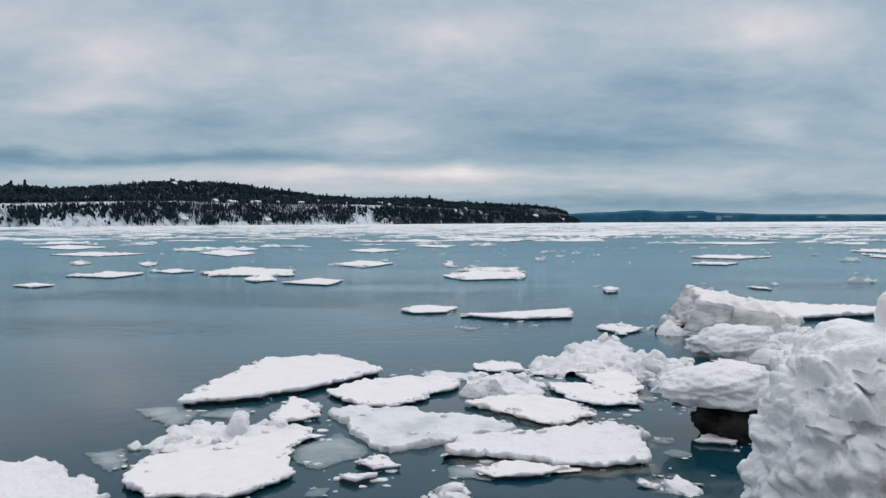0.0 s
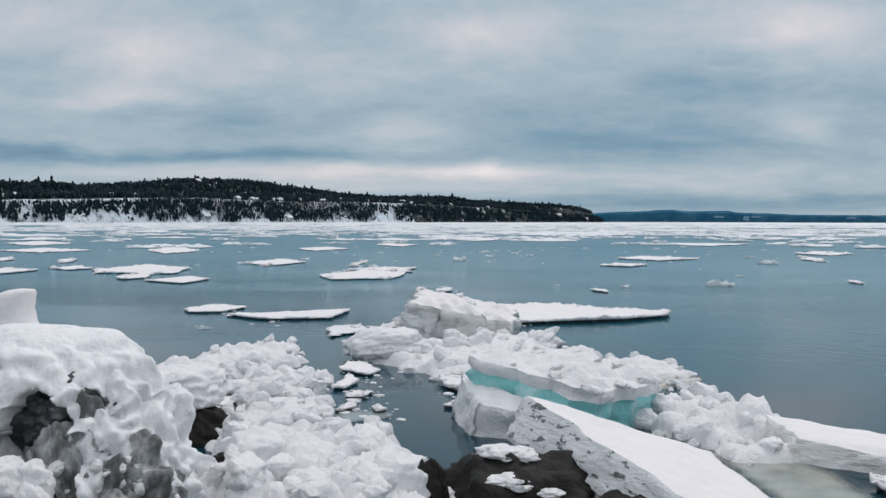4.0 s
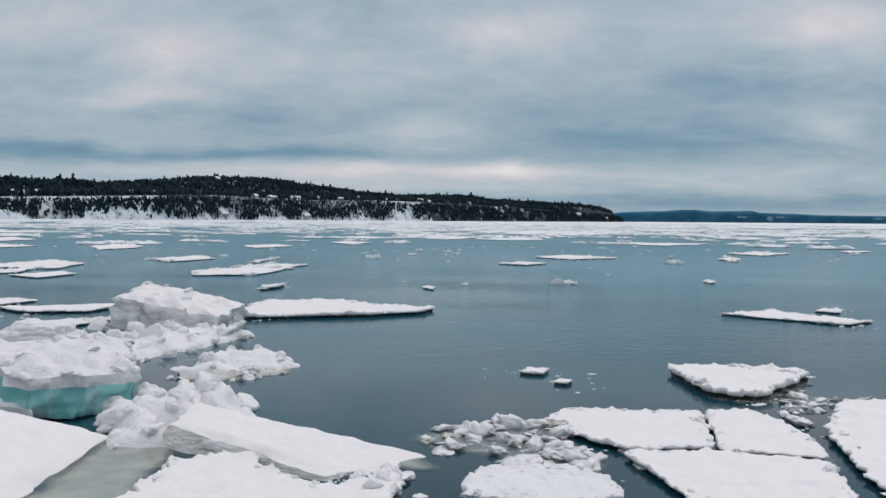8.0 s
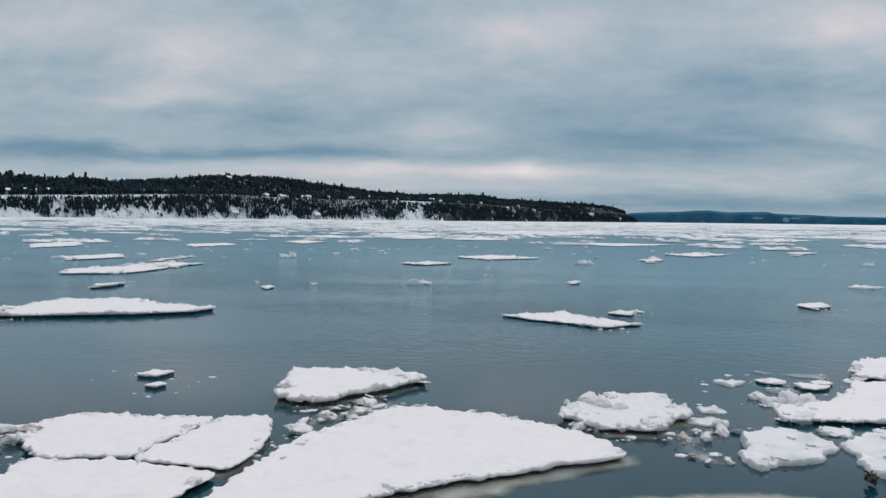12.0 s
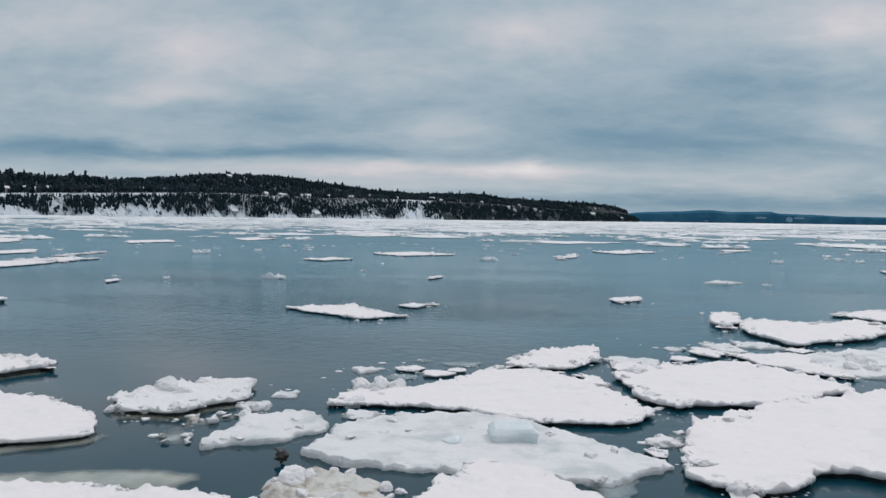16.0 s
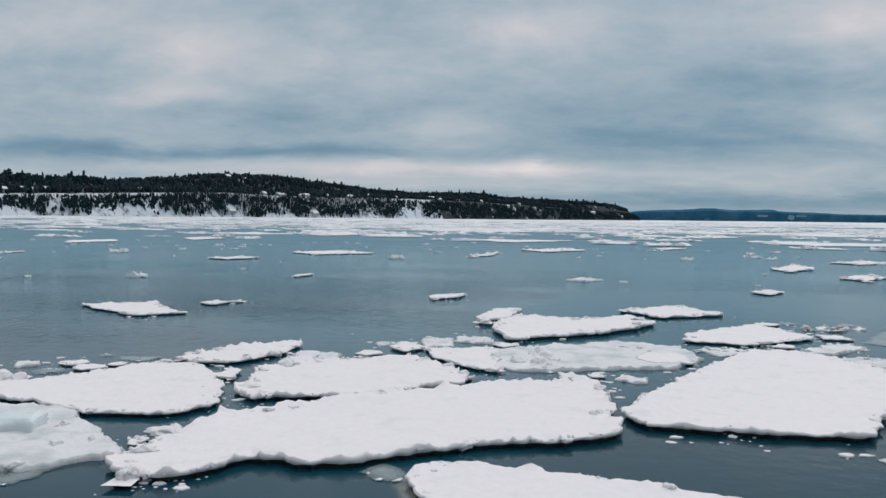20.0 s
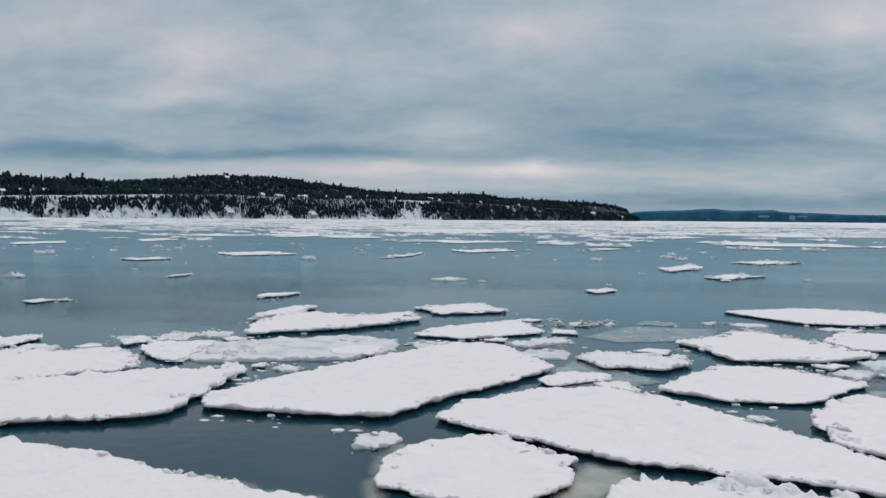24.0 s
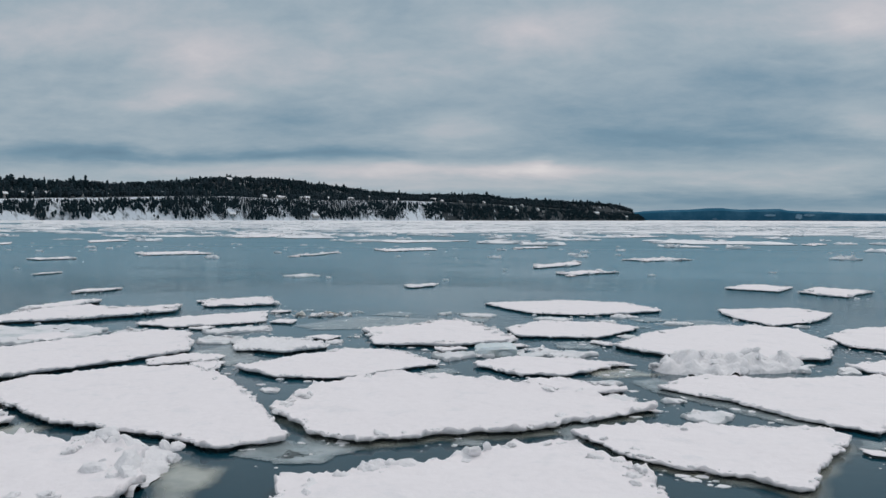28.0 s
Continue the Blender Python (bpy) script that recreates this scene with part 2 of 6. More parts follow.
BARE = material("bare_branches", (0.024, 0.040, 0.050), 0.9, (0.042, 0.064, 0.078), 0.2, 0.5, 0.7, grain=1.5, bump=0.3, bump_dist=0.3, island=0.3, spec=0.1)
HOUSE_WALL = material("house_wall", (0.42, 0.42, 0.41), 0.7, (0.30, 0.29, 0.28), 0.4, grain=3, bump=0.2, island=0.4)
HOUSE_ROOF = material("snowy_roof", (0.78, 0.80, 0.83), 0.7, (0.4, 0.41, 0.42), 0.3, 0.5, 0.7, grain=3, bump=0.2)
DARK_GLASS = material("dark_window", (0.02, 0.025, 0.03), 0.1, grain=5, bump=0.05)
# woods and snow of the far ridge, with distance haze mixed into their colours
HAZED_RIDGE = material("hazed_woods", (0.030, 0.120, 0.195), 1.0, (0.060, 0.165, 0.245), 0.012, 0.45, 0.65, grain=0.2, bump=0.3, bump_dist=3.0, spec=0.0)
HAZED_CLEARING = material("hazed_clearing", (0.28, 0.42, 0.52), 1.0, (0.12, 0.22, 0.30), 0.03, 0.5, 0.6, grain=0.3, bump=0.2, spec=0.0)
DRIFT = material("drift_ice_snow", (0.82, 0.83, 0.85), 0.7, (0.66, 0.69, 0.71), 0.05, 0.5, 0.7, grain=2.0, bump=0.3, bump_dist=0.05, spec=0.3)
DEBRIS = material("wet_driftwood", (0.02, 0.018, 0.016), 0.5, (0.05, 0.04, 0.03), 12.0, grain=60, bump=0.7)


def water_material():
    mat = bpy.data.materials.new("river_water")
    mat.use_nodes = True
    nt = mat.node_tree
    b = nt.nodes["Principled BSDF"]
    geo = nt.nodes.new("ShaderNodeNewGeometry")

    def tex(scale, detail, stretch):
        mp = nt.nodes.new("ShaderNodeMapping")
        mp.inputs["Scale"].default_value = stretch
        nt.links.new(geo.outputs["Position"], mp.inputs["Vector"])
        n = nt.nodes.new("ShaderNodeTexNoise")
        n.inputs["Scale"].default_value, n.inputs["Detail"].default_value = scale, detail
        nt.links.new(mp.outputs[0], n.inputs["Vector"])
        return n.outputs["Fac"]

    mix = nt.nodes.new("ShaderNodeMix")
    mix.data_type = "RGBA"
    # base colour lightens offshore, standing in for sky reflected on far ripples
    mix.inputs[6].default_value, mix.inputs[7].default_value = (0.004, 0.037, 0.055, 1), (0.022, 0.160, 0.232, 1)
    gleam_at = nt.nodes.new("ShaderNodeSeparateXYZ")
    nt.links.new(geo.outputs["Position"], gleam_at.inputs[0])
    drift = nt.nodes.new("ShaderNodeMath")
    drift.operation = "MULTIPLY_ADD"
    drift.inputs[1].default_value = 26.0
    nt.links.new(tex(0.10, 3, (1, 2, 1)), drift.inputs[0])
    nt.links.new(gleam_at.outputs[1], drift.inputs[2])
    far_gleam = nt.nodes.new("ShaderNodeMapRange")
    far_gleam.inputs["From Min"].default_value, far_gleam.inputs["From Max"].default_value = 22.0, 56.0
    nt.links.new(drift.outputs[0], far_gleam.inputs["Value"])
    nt.links.new(far_gleam.outputs[0], mix.inputs[0])
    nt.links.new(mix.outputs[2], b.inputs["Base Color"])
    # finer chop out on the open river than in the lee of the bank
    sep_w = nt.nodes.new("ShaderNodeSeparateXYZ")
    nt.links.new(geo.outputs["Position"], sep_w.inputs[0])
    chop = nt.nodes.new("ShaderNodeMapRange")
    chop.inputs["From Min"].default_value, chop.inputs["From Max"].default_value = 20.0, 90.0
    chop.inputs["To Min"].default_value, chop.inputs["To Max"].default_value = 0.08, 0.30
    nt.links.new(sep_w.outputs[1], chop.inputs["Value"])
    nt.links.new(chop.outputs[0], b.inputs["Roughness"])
    b.inputs["IOR"].default_value = 1.33
    # calm lanes between rippled ones
    calm = nt.nodes.new("ShaderNodeMapRange")
    calm.inputs["From Min"].default_value, calm.inputs["From Max"].default_value = 0.42, 0.64
    calm.inputs["To Min"].default_value, calm.inputs["To Max"].default_value = 0.14, 1.0
    nt.links.new(tex(0.055, 3, (1, 2.2, 1)), calm.inputs["Value"])
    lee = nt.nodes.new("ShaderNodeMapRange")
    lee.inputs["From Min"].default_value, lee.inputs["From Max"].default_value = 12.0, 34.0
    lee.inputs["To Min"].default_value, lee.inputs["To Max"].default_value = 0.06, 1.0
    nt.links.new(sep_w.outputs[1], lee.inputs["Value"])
    push = nt.nodes.new("ShaderNodeMath")
    push.operation = "MULTIPLY"
    nt.links.new(calm.outputs[0], push.inputs[0])
    nt.links.new(lee.outputs[0], push.inputs[1])
    prev = None
    for scale, stretch, dist, detail in ((0.9, (1.2, 1.0, 1), 0.06, 3), (3.0, (1.2, 1.0, 1), 0.090, 3), (8.0, (1.3, 1.0, 1), 0.026, 2)):
        bp = nt.nodes.new("ShaderNodeBump")
        bp.inputs["Distance"].default_value = dist
        nt.links.new(push.outputs[0], bp.inputs["Strength"])
        nt.links.new(tex(scale, detail, stretch), bp.inputs["Height"])
        if prev:
            nt.links.new(prev.outputs[0], bp.inputs["Normal"])
        prev = bp
    nt.links.new(prev.outputs[0], b.inputs["Normal"])
    return mat


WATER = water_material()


def fading(mat, soft=0.5):
    """Lets a thin sheet thin out towards its rim, where the attribute 'cover' falls to 0."""
    nt = mat.node_tree
    at = nt.nodes.new("ShaderNodeAttribute")
    at.attribute_name = "cover"
    geo = nt.nodes.new("ShaderNodeNewGeometry")
    n = nt.nodes.new("ShaderNodeTexNoise")
    n.inputs["Scale"].default_value, n.inputs["Detail"].default_value = 2.5, 5.0
    nt.links.new(geo.outputs["Position"], n.inputs["Vector"])
    sub = nt.nodes.new("ShaderNodeMath")
    sub.operation = "MULTIPLY_ADD"
    sub.inputs[1].default_value, sub.inputs[2].default_value = soft, -soft * 0.55
    nt.links.new(n.outputs["Fac"], sub.inputs[0])
    add = nt.nodes.new("ShaderNodeMath")
    add.operation, add.use_clamp = "ADD", True
    nt.links.new(at.outputs["Fac"], add.inputs[0])
    nt.links.new(sub.outputs[0], add.inputs[1])
    clear = nt.nodes.new("ShaderNodeBsdfTransparent")
    mx = nt.nodes.new("ShaderNodeMixShader")
    out = nt.nodes["Material Output"]
    nt.links.new(add.outputs[0], mx.inputs[0])
    nt.links.new(clear.outputs[0], mx.inputs[1])
    nt.links.new(nt.nodes["Principled BSDF"].outputs[0], mx.inputs[2])
    nt.links.new(mx.outputs[0], out.inputs["Surface"])


fading(SUNKEN, 0.7)
fading(SLUSH, 0.8)
fading(GLASSY, 0.5)


def sheet_mesh(pts, c, mat, name, z=0.006, most=0.95, fade=0.20, rim=0.0):
    """A thin flat sheet at the water's level whose rim thins out."""
    vo, far, fo = filling(pts)
    me = mesh(name, [(v.x - c.x, v.y - c.y, z + 0.012 * max(0.0, fbm(v.x * 2.0, v.y * 2.0, 8.0))) for v in vo], [tuple(f) for f in fo], mat)
    at = me.attributes.new("cover", "FLOAT", "POINT")
    at.data.foreach_set("value", [min(most, rim + d / fade * most) for d in far])
    return me


# ---- building helpers ----
def mesh(name, verts, faces, mat, smooth=True):
    me = bpy.data.meshes.new(name)
    me.from_pydata([tuple(map(float, v)) for v in verts], [], faces)
    me.materials.append(mat)
    if smooth:
        me.polygons.foreach_set("use_smooth", [True] * len(me.polygons))
    me.update()
    return me


def part(name, me, parent, label="", m=None):
    ob = new(name, me)
    ob.parent = parent
    if m is not None:
        ob.matrix_basis = m
    return tagged(ob, label) if label else ob


def thing(name, x, y, z, label, category, group="", kind=""):
    ob = new(name)
    ob.empty_display_size = 0.3
    ob.location = (x, y, z)
    return tagged(ob, label, category, group, kind)


def fbm(x, y, z=0.0, octaves=4):
    return noise.fractal(Vector((x, y, z)), 1.0, 2.0, octaves)


def band(rings, closed_top=True, skip=()):
    """Faces between rings of equal length, and a fan to one last vertex; skip leaves a crease after a doubled ring."""
    n = rings[0]
    count = rings[1]
    faces = []
    for k in range(count - 1):
        if k in skip:
            continue
        for i in range(n):
            j = (i + 1) % n
            faces.append((k * n + i, k * n + j, (k + 1) * n + j, (k + 1) * n + i))
    if closed_top:
        top = (count - 1) * n
        for i in range(n):
            faces.append((top + i, top + (i + 1) % n, count * n))
    return faces


def outline(corners, step, ragged):
    """A ragged closed shore line round the corners of a floe."""
    pts = [Vector(c) for c in corners]
    if sum(a.x * b.y - b.x * a.y for a, b in zip(pts, pts[1:] + pts[:1])) < 0:
        pts.reverse()
    cut = []
    for a, b in zip(pts, pts[1:] + pts[:1]):
        cut += [a.lerp(b, 0.05), a.lerp(b, 0.95)]
    pts = cut
    per = sum((b - a).length for a, b in zip(pts, pts[1:] + pts[:1]))
    n = int(min(620, max(28, per / step)))
    out, acc, want = [], 0.0, 0.0
    for a, b in zip(pts, pts[1:] + pts[:1]):
        ln = (b - a).length
        nor = Vector(((b - a).y, -(b - a).x)).normalized() if ln > 1e-6 else Vector((0, 0))
        while want < acc + ln and len(out) < n:
            p = a.lerp(b, (want - acc) / ln)
            q = p * (0.9 / max(0.25, ragged * 6))
            w = fbm(q.x, q.y, 3.1, 5) * ragged + fbm(p.x * 4.1, p.y * 4.1, 6.2, 4) * min(0.07, ragged * 0.8) + fbm(p.x * 13, p.y * 13, 2.2, 3) * min(0.034, ragged * 0.45)
            out.append(p + nor * (w - ragged * 0.15))
            want += per / n
        acc += ln
    return out


def filling(ring):
    """Points inside a closed ring, each with its distance from the rim, and the triangles that fill it."""
    n = len(ring)
    x0, x1 = min(p.x for p in ring), max(p.x for p in ring)
    y0, y1 = min(p.y for p in ring), max(p.y for p in ring)
    gap = min(1.5, max(0.10, math.sqrt((x1 - x0) * (y1 - y0) / 420)))
    fill = []
    poly = [(p.x, p.y) for p in ring]
    for j in range(int((y1 - y0) / gap) + 1):
        for i in range(int((x1 - x0) / gap) + 1):
            x, y = x0 + (i + 0.5 * (j % 2) + 0.2) * gap, y0 + (j + 0.3) * gap
            near = min((x - q[0]) ** 2 + (y - q[1]) ** 2 for q in poly)
            if near > (gap * 0.45) ** 2 and inside((x, y), poly):
                fill.append((Vector((x + 0.2 * gap * fbm(x * 9, y * 9, 1), y + 0.2 * gap * fbm(x * 9, y * 9, 2))), math.sqrt(near)))
    flat = ring + [f[0] for f in fill]
    vo, _, fo, ov, _, _ = delaunay_2d_cdt(flat, [(i, (i + 1) % n) for i in range(n)], [], 1, 1e-5)
    far = [fill[o[0] - n][1] if o and o[0] >= n else 0.0 for o in ov]
    return vo, far, fo


def floe_mesh(pts, c, rings, relief, rim, mat, name, cap=True, skip=()):
    """A floe: side rings (inset in metres, height, follows the relief) round the outline and, if capped, a top that fills the last ring."""
    n = len(pts)
    inward = []
    for i in range(n):
        t = pts[(i + 1) % n] - pts[i - 1]
        inward.append(Vector((-t.y, t.x)).normalized() if t.length > 1e-9 else Vector((0, 0)))

    def height(q, z, edge):
        h = z + relief * (fbm(q.x * 1.1, q.y * 1.1, 0.5) * 0.6 + fbm(q.x * 4.5, q.y * 4.5, 7.5, 3) * 0.4)
        if rim and edge < 0.9:
            h += rim * (0.9 * max(0.0, fbm(q.x * 2.3, q.y * 2.3, 4.0, 4)) + 0.9 * max(0.0, fbm(q.x * 7.5, q.y * 7.5, 4.0, 3))) * math.exp(-edge / 0.16)
        return h

    verts = []
    for inset, z, live in rings:
        for p, w in zip(pts, inward):
            q = p + w * inset
            verts.append((q.x - c.x, q.y - c.y, height(q, z, inset) if live else z))
    faces = band((n, len(rings)), False, skip)
    if cap:
        z = rings[-1][1]
        ring = [p + w * rings[-1][0] for p, w in zip(pts, inward)]
        vo, far, fo = filling(ring)
        base = len(verts)
        for v, d in zip(vo, far):
            verts.append((v.x - c.x, v.y - c.y, height(v, z, max(d, rings[-1][0]))))
        faces += [tuple(i + base for i in f) for f in fo]
    return mesh(name, verts, faces, mat)


def block_mesh(seed, sub=3, flat=0.7, mat=None, cuts=7, bumps=0.12):
    """A broken lump of ice: a ball cut by random planes, with uneven faces."""
    rnd = random.Random(seed)
    bm = bmesh.new()
    bmesh.ops.create_icosphere(bm, subdivisions=sub, radius=1.0)
    planes = []
    for _ in range(cuts):
        v = Vector((rnd.gauss(0, 1), rnd.gauss(0, 1), rnd.gauss(0, 0.8))).normalized()
        planes.append((v, rnd.uniform(0.45, 0.8)))
    for v in bm.verts:
        for nrm, dist in planes:
            over = v.co.dot(nrm) - dist
            if over > 0:
                v.co -= nrm * over * 0.93
        v.co *= 1 + bumps * noise.fractal(v.co * 2.3 + Vector((seed * 3.7, 0, 0)), 1.0, 2.0, 4)
        v.co.z *= flat
    me = bpy.data.meshes.new("ice_chunk")
    bm.to_mesh(me)
    bm.free()
    me.materials.append(mat)
    me.polygons.foreach_set("use_smooth", [True] * len(me.polygons))
    return me


def clod_mesh(seed, flat, mat, jag=0.34, sub=3):
    """A knobby clod of crushed ice, jagged all over."""
    rnd = random.Random(seed)
    bm = bmesh.new()
    bmesh.ops.create_icosphere(bm, subdivisions=sub, radius=1.0)
    sx, sy = rnd.uniform(0.8, 1.25), rnd.uniform(0.65, 1.0)
    for v in bm.verts:
        c = v.co.copy()
        q = c + Vector((seed * 5.3, seed * 1.7, 0))
        cell = noise.voronoi(q * 1.9)[0]
        k = 0.85 + jag * (0.9 * (0.55 - cell[0]) + 0.9 * noise.turbulence(q * 2.4, 3, False) - 0.35)
        v.co = Vector((c.x * k * sx, c.y * k * sy, c.z * k * flat))
    me = bpy.data.meshes.new("ice_chunk")
    bm.to_mesh(me)
    bm.free()
    me.materials.append(mat)
    me.polygons.foreach_set("use_smooth", [True] * len(me.polygons))
    return me


def knob_mesh(seed, flat, mat, sub=4):
    """A rounded clod of refrozen snow: blunt faces, soft edges and a few dents."""
    rnd = random.Random(seed * 13 + 5)
    bm = bmesh.new()
    bmesh.ops.create_icosphere(bm, subdivisions=sub, radius=1.0)
    planes = [(Vector((rnd.gauss(0, 1), rnd.gauss(0, 1), rnd.gauss(0, 1))).normalized(), rnd.uniform(0.55, 0.85)) for _ in range(8)]
    off = Vector((seed * 3.1, seed * 7.7, 0))
    for v in bm.verts:
        for nrm, dist in planes:
            over = v.co.dot(nrm) - dist
            if over > 0:
                v.co -= nrm * over * 0.84
        q = v.co + off
        v.co *= 1.06 + 0.20 * (0.45 - abs(noise.noise(q * 1.7)) - 0.5 * abs(noise.noise(q * 3.9))) + 0.15 * noise.fractal(q * 4.5, 0.9, 2.0, 4)
        v.co.z *= flat
    me = bpy.data.meshes.new("snow_clod")
    bm.to_mesh(me)
    bm.free()
    me.materials.append(mat)
    me.polygons.foreach_set("use_smooth", [True] * len(me.polygons))
    return me


KNOBS = [knob_mesh(k, 0.72 + 0.07 * (k % 4), ROUGH_SNOW) for k in range(9)]
CHUNKS = [clod_mesh(k + 1, 0.42 + 0.06 * (k % 4), ROUGH_SNOW, 0.42) for k in range(10)]
PLATES = [clod_mesh(40 + k, 0.10 + 0.03 * (k % 3), (WET_ICE, ROUGH_SNOW, ROUGH_SNOW)[k % 3], 0.6, 2) for k in range(9)]
DIRTY = [clod_mesh(60 + k, 0.36, DIRTY_ICE, 0.6) for k in range(5)]


def inside(p, poly):
    hit = False
    for a, b in zip(poly, poly[1:] + poly[:1]):
        if (a[1] > p[1]) != (b[1] > p[1]) and p[0] < (b[0] - a[0]) * (p[1] - a[1]) / (b[1] - a[1]) + a[0]:
            hit = not hit
    return hit


def put_chunk(parent, rnd, x, y, z, size, pool, name="ice_chunk", tilt=18):
    s = size * rnd.uniform(0.8, 1.2)
    m = pose(x, y, z, rnd.uniform(-tilt, tilt), rnd.uniform(-tilt, tilt), rnd.uniform(0, 360))
    return part(name, rnd.choice(pool), parent, "", m @ Matrix.Diagonal((s * rnd.uniform(0.8, 1.3), s * rnd.uniform(0.7, 1.1), s * rnd.uniform(0.7, 1.1), 1)))


def rim_crumbs(pts, c, top, rnd, every):
    """Crumbly snow along a floe's rim: many small clods in one mesh."""
    verts, faces = [], []
    n = 5
    for a, b in zip(pts, pts[1:]):
        if rnd.random() > (b - a).length / every:
            continue
        if fbm(a.x * 0.9, a.y * 0.9, 5.5, 2) < -0.12:
            continue
        inner = (c - a).normalized() * rnd.uniform(0.015, 0.11)
        s = rnd.choice((0.012, 0.016, 0.02, 0.026, 0.036))
        x, y, z = a.x + inner.x - c.x, a.y + inner.y - c.y, top * rnd.uniform(0.9, 1.05)
        base = len(verts)
        sx, sy = rnd.uniform(0.7, 1.7), rnd.uniform(0.6, 1.2)
        for k, h in ((0.7, -0.8), (1.0, -0.1), (0.75, 0.5)):
            for i in range(n):
                t = (i + rnd.uniform(-0.3, 0.3)) * math.tau / n
                r = s * k * rnd.uniform(0.7, 1.3)
                verts.append((x + math.cos(t) * r * sx, y + math.sin(t) * r * sy, z + s * h * rnd.uniform(0.7, 1.2)))
        verts.append((x, y, z + s * 0.75))
        faces += [tuple(i + base for i in f) for f in band((n, 3))]
    return mesh("crumbly_rim", verts, faces, ROUGH_SNOW) if verts else None


LAID = []        # outlines of the floes laid so far


def floe(corners, top=0.16, ragged=0.07, style="s", label="", step=0.05):
    """One drifting floe: snow cover, wet ice base coloured as undercut shade, and broken pieces where it is crushed.
    """
    rnd = random.Random(int(abs(corners[0][0] * 917 + corners[0][1] * 131)))
    LAID.append([tuple(q) for q in corners])
    cx, cy = (sum(c[k] for c in corners) / len(corners) for k in (0, 1))
    size = max(math.hypot(c[0] - cx, c[1] - cy) for c in corners)
    step = max(0.04 if cy < 13 else step, size / 85)
    distant = cy > 40
    pts = outline(corners, step, min(ragged * 2.2, size * 0.2) if distant else min(ragged, size * 0.12))
    c = Vector((sum(p.x for p in pts) / len(pts), sum(p.y for p in pts) / len(pts)))
    if style == "r":
        ob = thing("brash_ice", c.x, c.y, 0, label or "patch of broken white ice chunks frozen together on dark water", "brash ice", "brash ice")
        part("slush", sheet_mesh(pts, c, SLUSH, "slush"), ob, "grey wet slush")
        area = abs(sum(a[0] * b[1] - b[0] * a[1] for a, b in zip(corners, corners[1:] + corners[:1]))) / 2
        count = int(min(230, max(16, area * (24 if area < 8 else 13))))
        tries = 0
        while count and tries < 4000:
            tries += 1
            x, y = (rnd.uniform(min(q[k] for q in corners), max(q[k] for q in corners)) for k in (0, 1))
            if not inside((x, y), list(corners)):
                continue
            s = rnd.choice((0.05, 0.07, 0.1, 0.13, 0.17, 0.26)) * (1 + size * 0.05) * (0.6 + top * 2.6)
            put_chunk(ob, rnd, x - c.x, y - c.y, top * rnd.uniform(0.05, 0.45), s, PLATES if rnd.random() < 0.55 else (DIRTY if rnd.random() < 0.25 else CHUNKS))
            count -= 1
        return ob
    if style == "u":
        ob = thing("sunken_ice", c.x, c.y, 0, label or "sunken grey-green ice shelf just under the water", "ice sheet", "sunken ice")
        part("ice_sheet", sheet_mesh(pts, c, SUNKEN, "ice_sheet"), ob)
        return ob
    if style == "g":
        ob = thing("clear_ice", c.x, c.y, 0, label or "thin clear blue-grey ice sheet awash in the water", "ice sheet", "clear ice sheets")
        part("ice_sheet", sheet_mesh(pts, c, GLASSY, "ice_sheet", 0.012, 0.8, 0.3, 0.42), ob)
        for _ in range(int(min(12, 2 + size * 4))):
            q = rnd.choice(pts).lerp(c, rnd.uniform(0.0, 0.3))
            put_chunk(ob, rnd, q.x - c.x, q.y - c.y, 0.01, rnd.uniform(0.03, 0.10), PLATES, tilt=6)
        return ob
    if style == "w":
        ob = thing("thin_ice", c.x, c.y, 0, label or "thin grey wet ice sheet floating low in the water", "ice sheet", "thin ice sheets")
        part("ice_sheet", floe_mesh(pts, c, [(0.04, -0.08, 0), (0.0, top * 0.5, 0), (0.03, top, 1)],
                                    0.055, 0.06, WET_ICE, "ice_sheet"), ob)
        for _ in range(int(min(40, size * 9))):
            p = rnd.choice(pts)
            q = p.lerp(c, rnd.uniform(0.0, 0.5))
            put_chunk(ob, rnd, q.x - c.x, q.y - c.y, top, rnd.uniform(0.04, 0.14), PLATES if rnd.random() < 0.7 else CHUNKS, tilt=10)
        return ob
    crushed = style == "h"
    ob = thing("ice_floe", c.x, c.y, 0, label or ("flat snow-covered ice floe with a crushed lumpy rim" if crushed else "flat snow-covered ice floe floating on the river"), "ice floe", "ice floes")
    tuck = min(0.26, size * 0.22)
    if distant:
        relief, rim = 0.05, 0.06
    else:
        relief, rim = (0.055, 0.10 if cy < 18 else 0.06) if crushed else (0.035, 0.055 if cy < 18 else 0.03)
    part("snow_cover", floe_mesh(pts, c, [(tuck, top * 0.52, 0), (0.04, top * 0.53, 0), (0.008, top * 0.60, 0), (0.0, top * 0.86, 1), (0.02, top, 1)],
                                 relief, rim * min(1, size), ROUGH_SNOW if crushed and size < 1.6 else SNOW, "snow_cover"), ob)
    part("ice_base", floe_mesh(pts, c, [(tuck * 0.6, -0.12, 0), (tuck * 0.35, 0.0, 0), (tuck * 0.30, top * 0.53, 0)], 0, 0, SHADED_ICE_EDGE, "ice_base", False), ob, "wet ice under the snow, dark with painted shade")
    if cy < 15 and size > 1.1 and rnd.random() < 0.6:
        foot = [p + Vector((p.x - c.x, p.y - c.y)).normalized() * 0.05 + Vector((0.05, -0.20)) for p in pts]
        part("submerged_foot", sheet_mesh(foot, c, SUNKEN, "submerged_foot", 0.003, 0.8, 0.22), ob, "pale green ice foot just under the water")
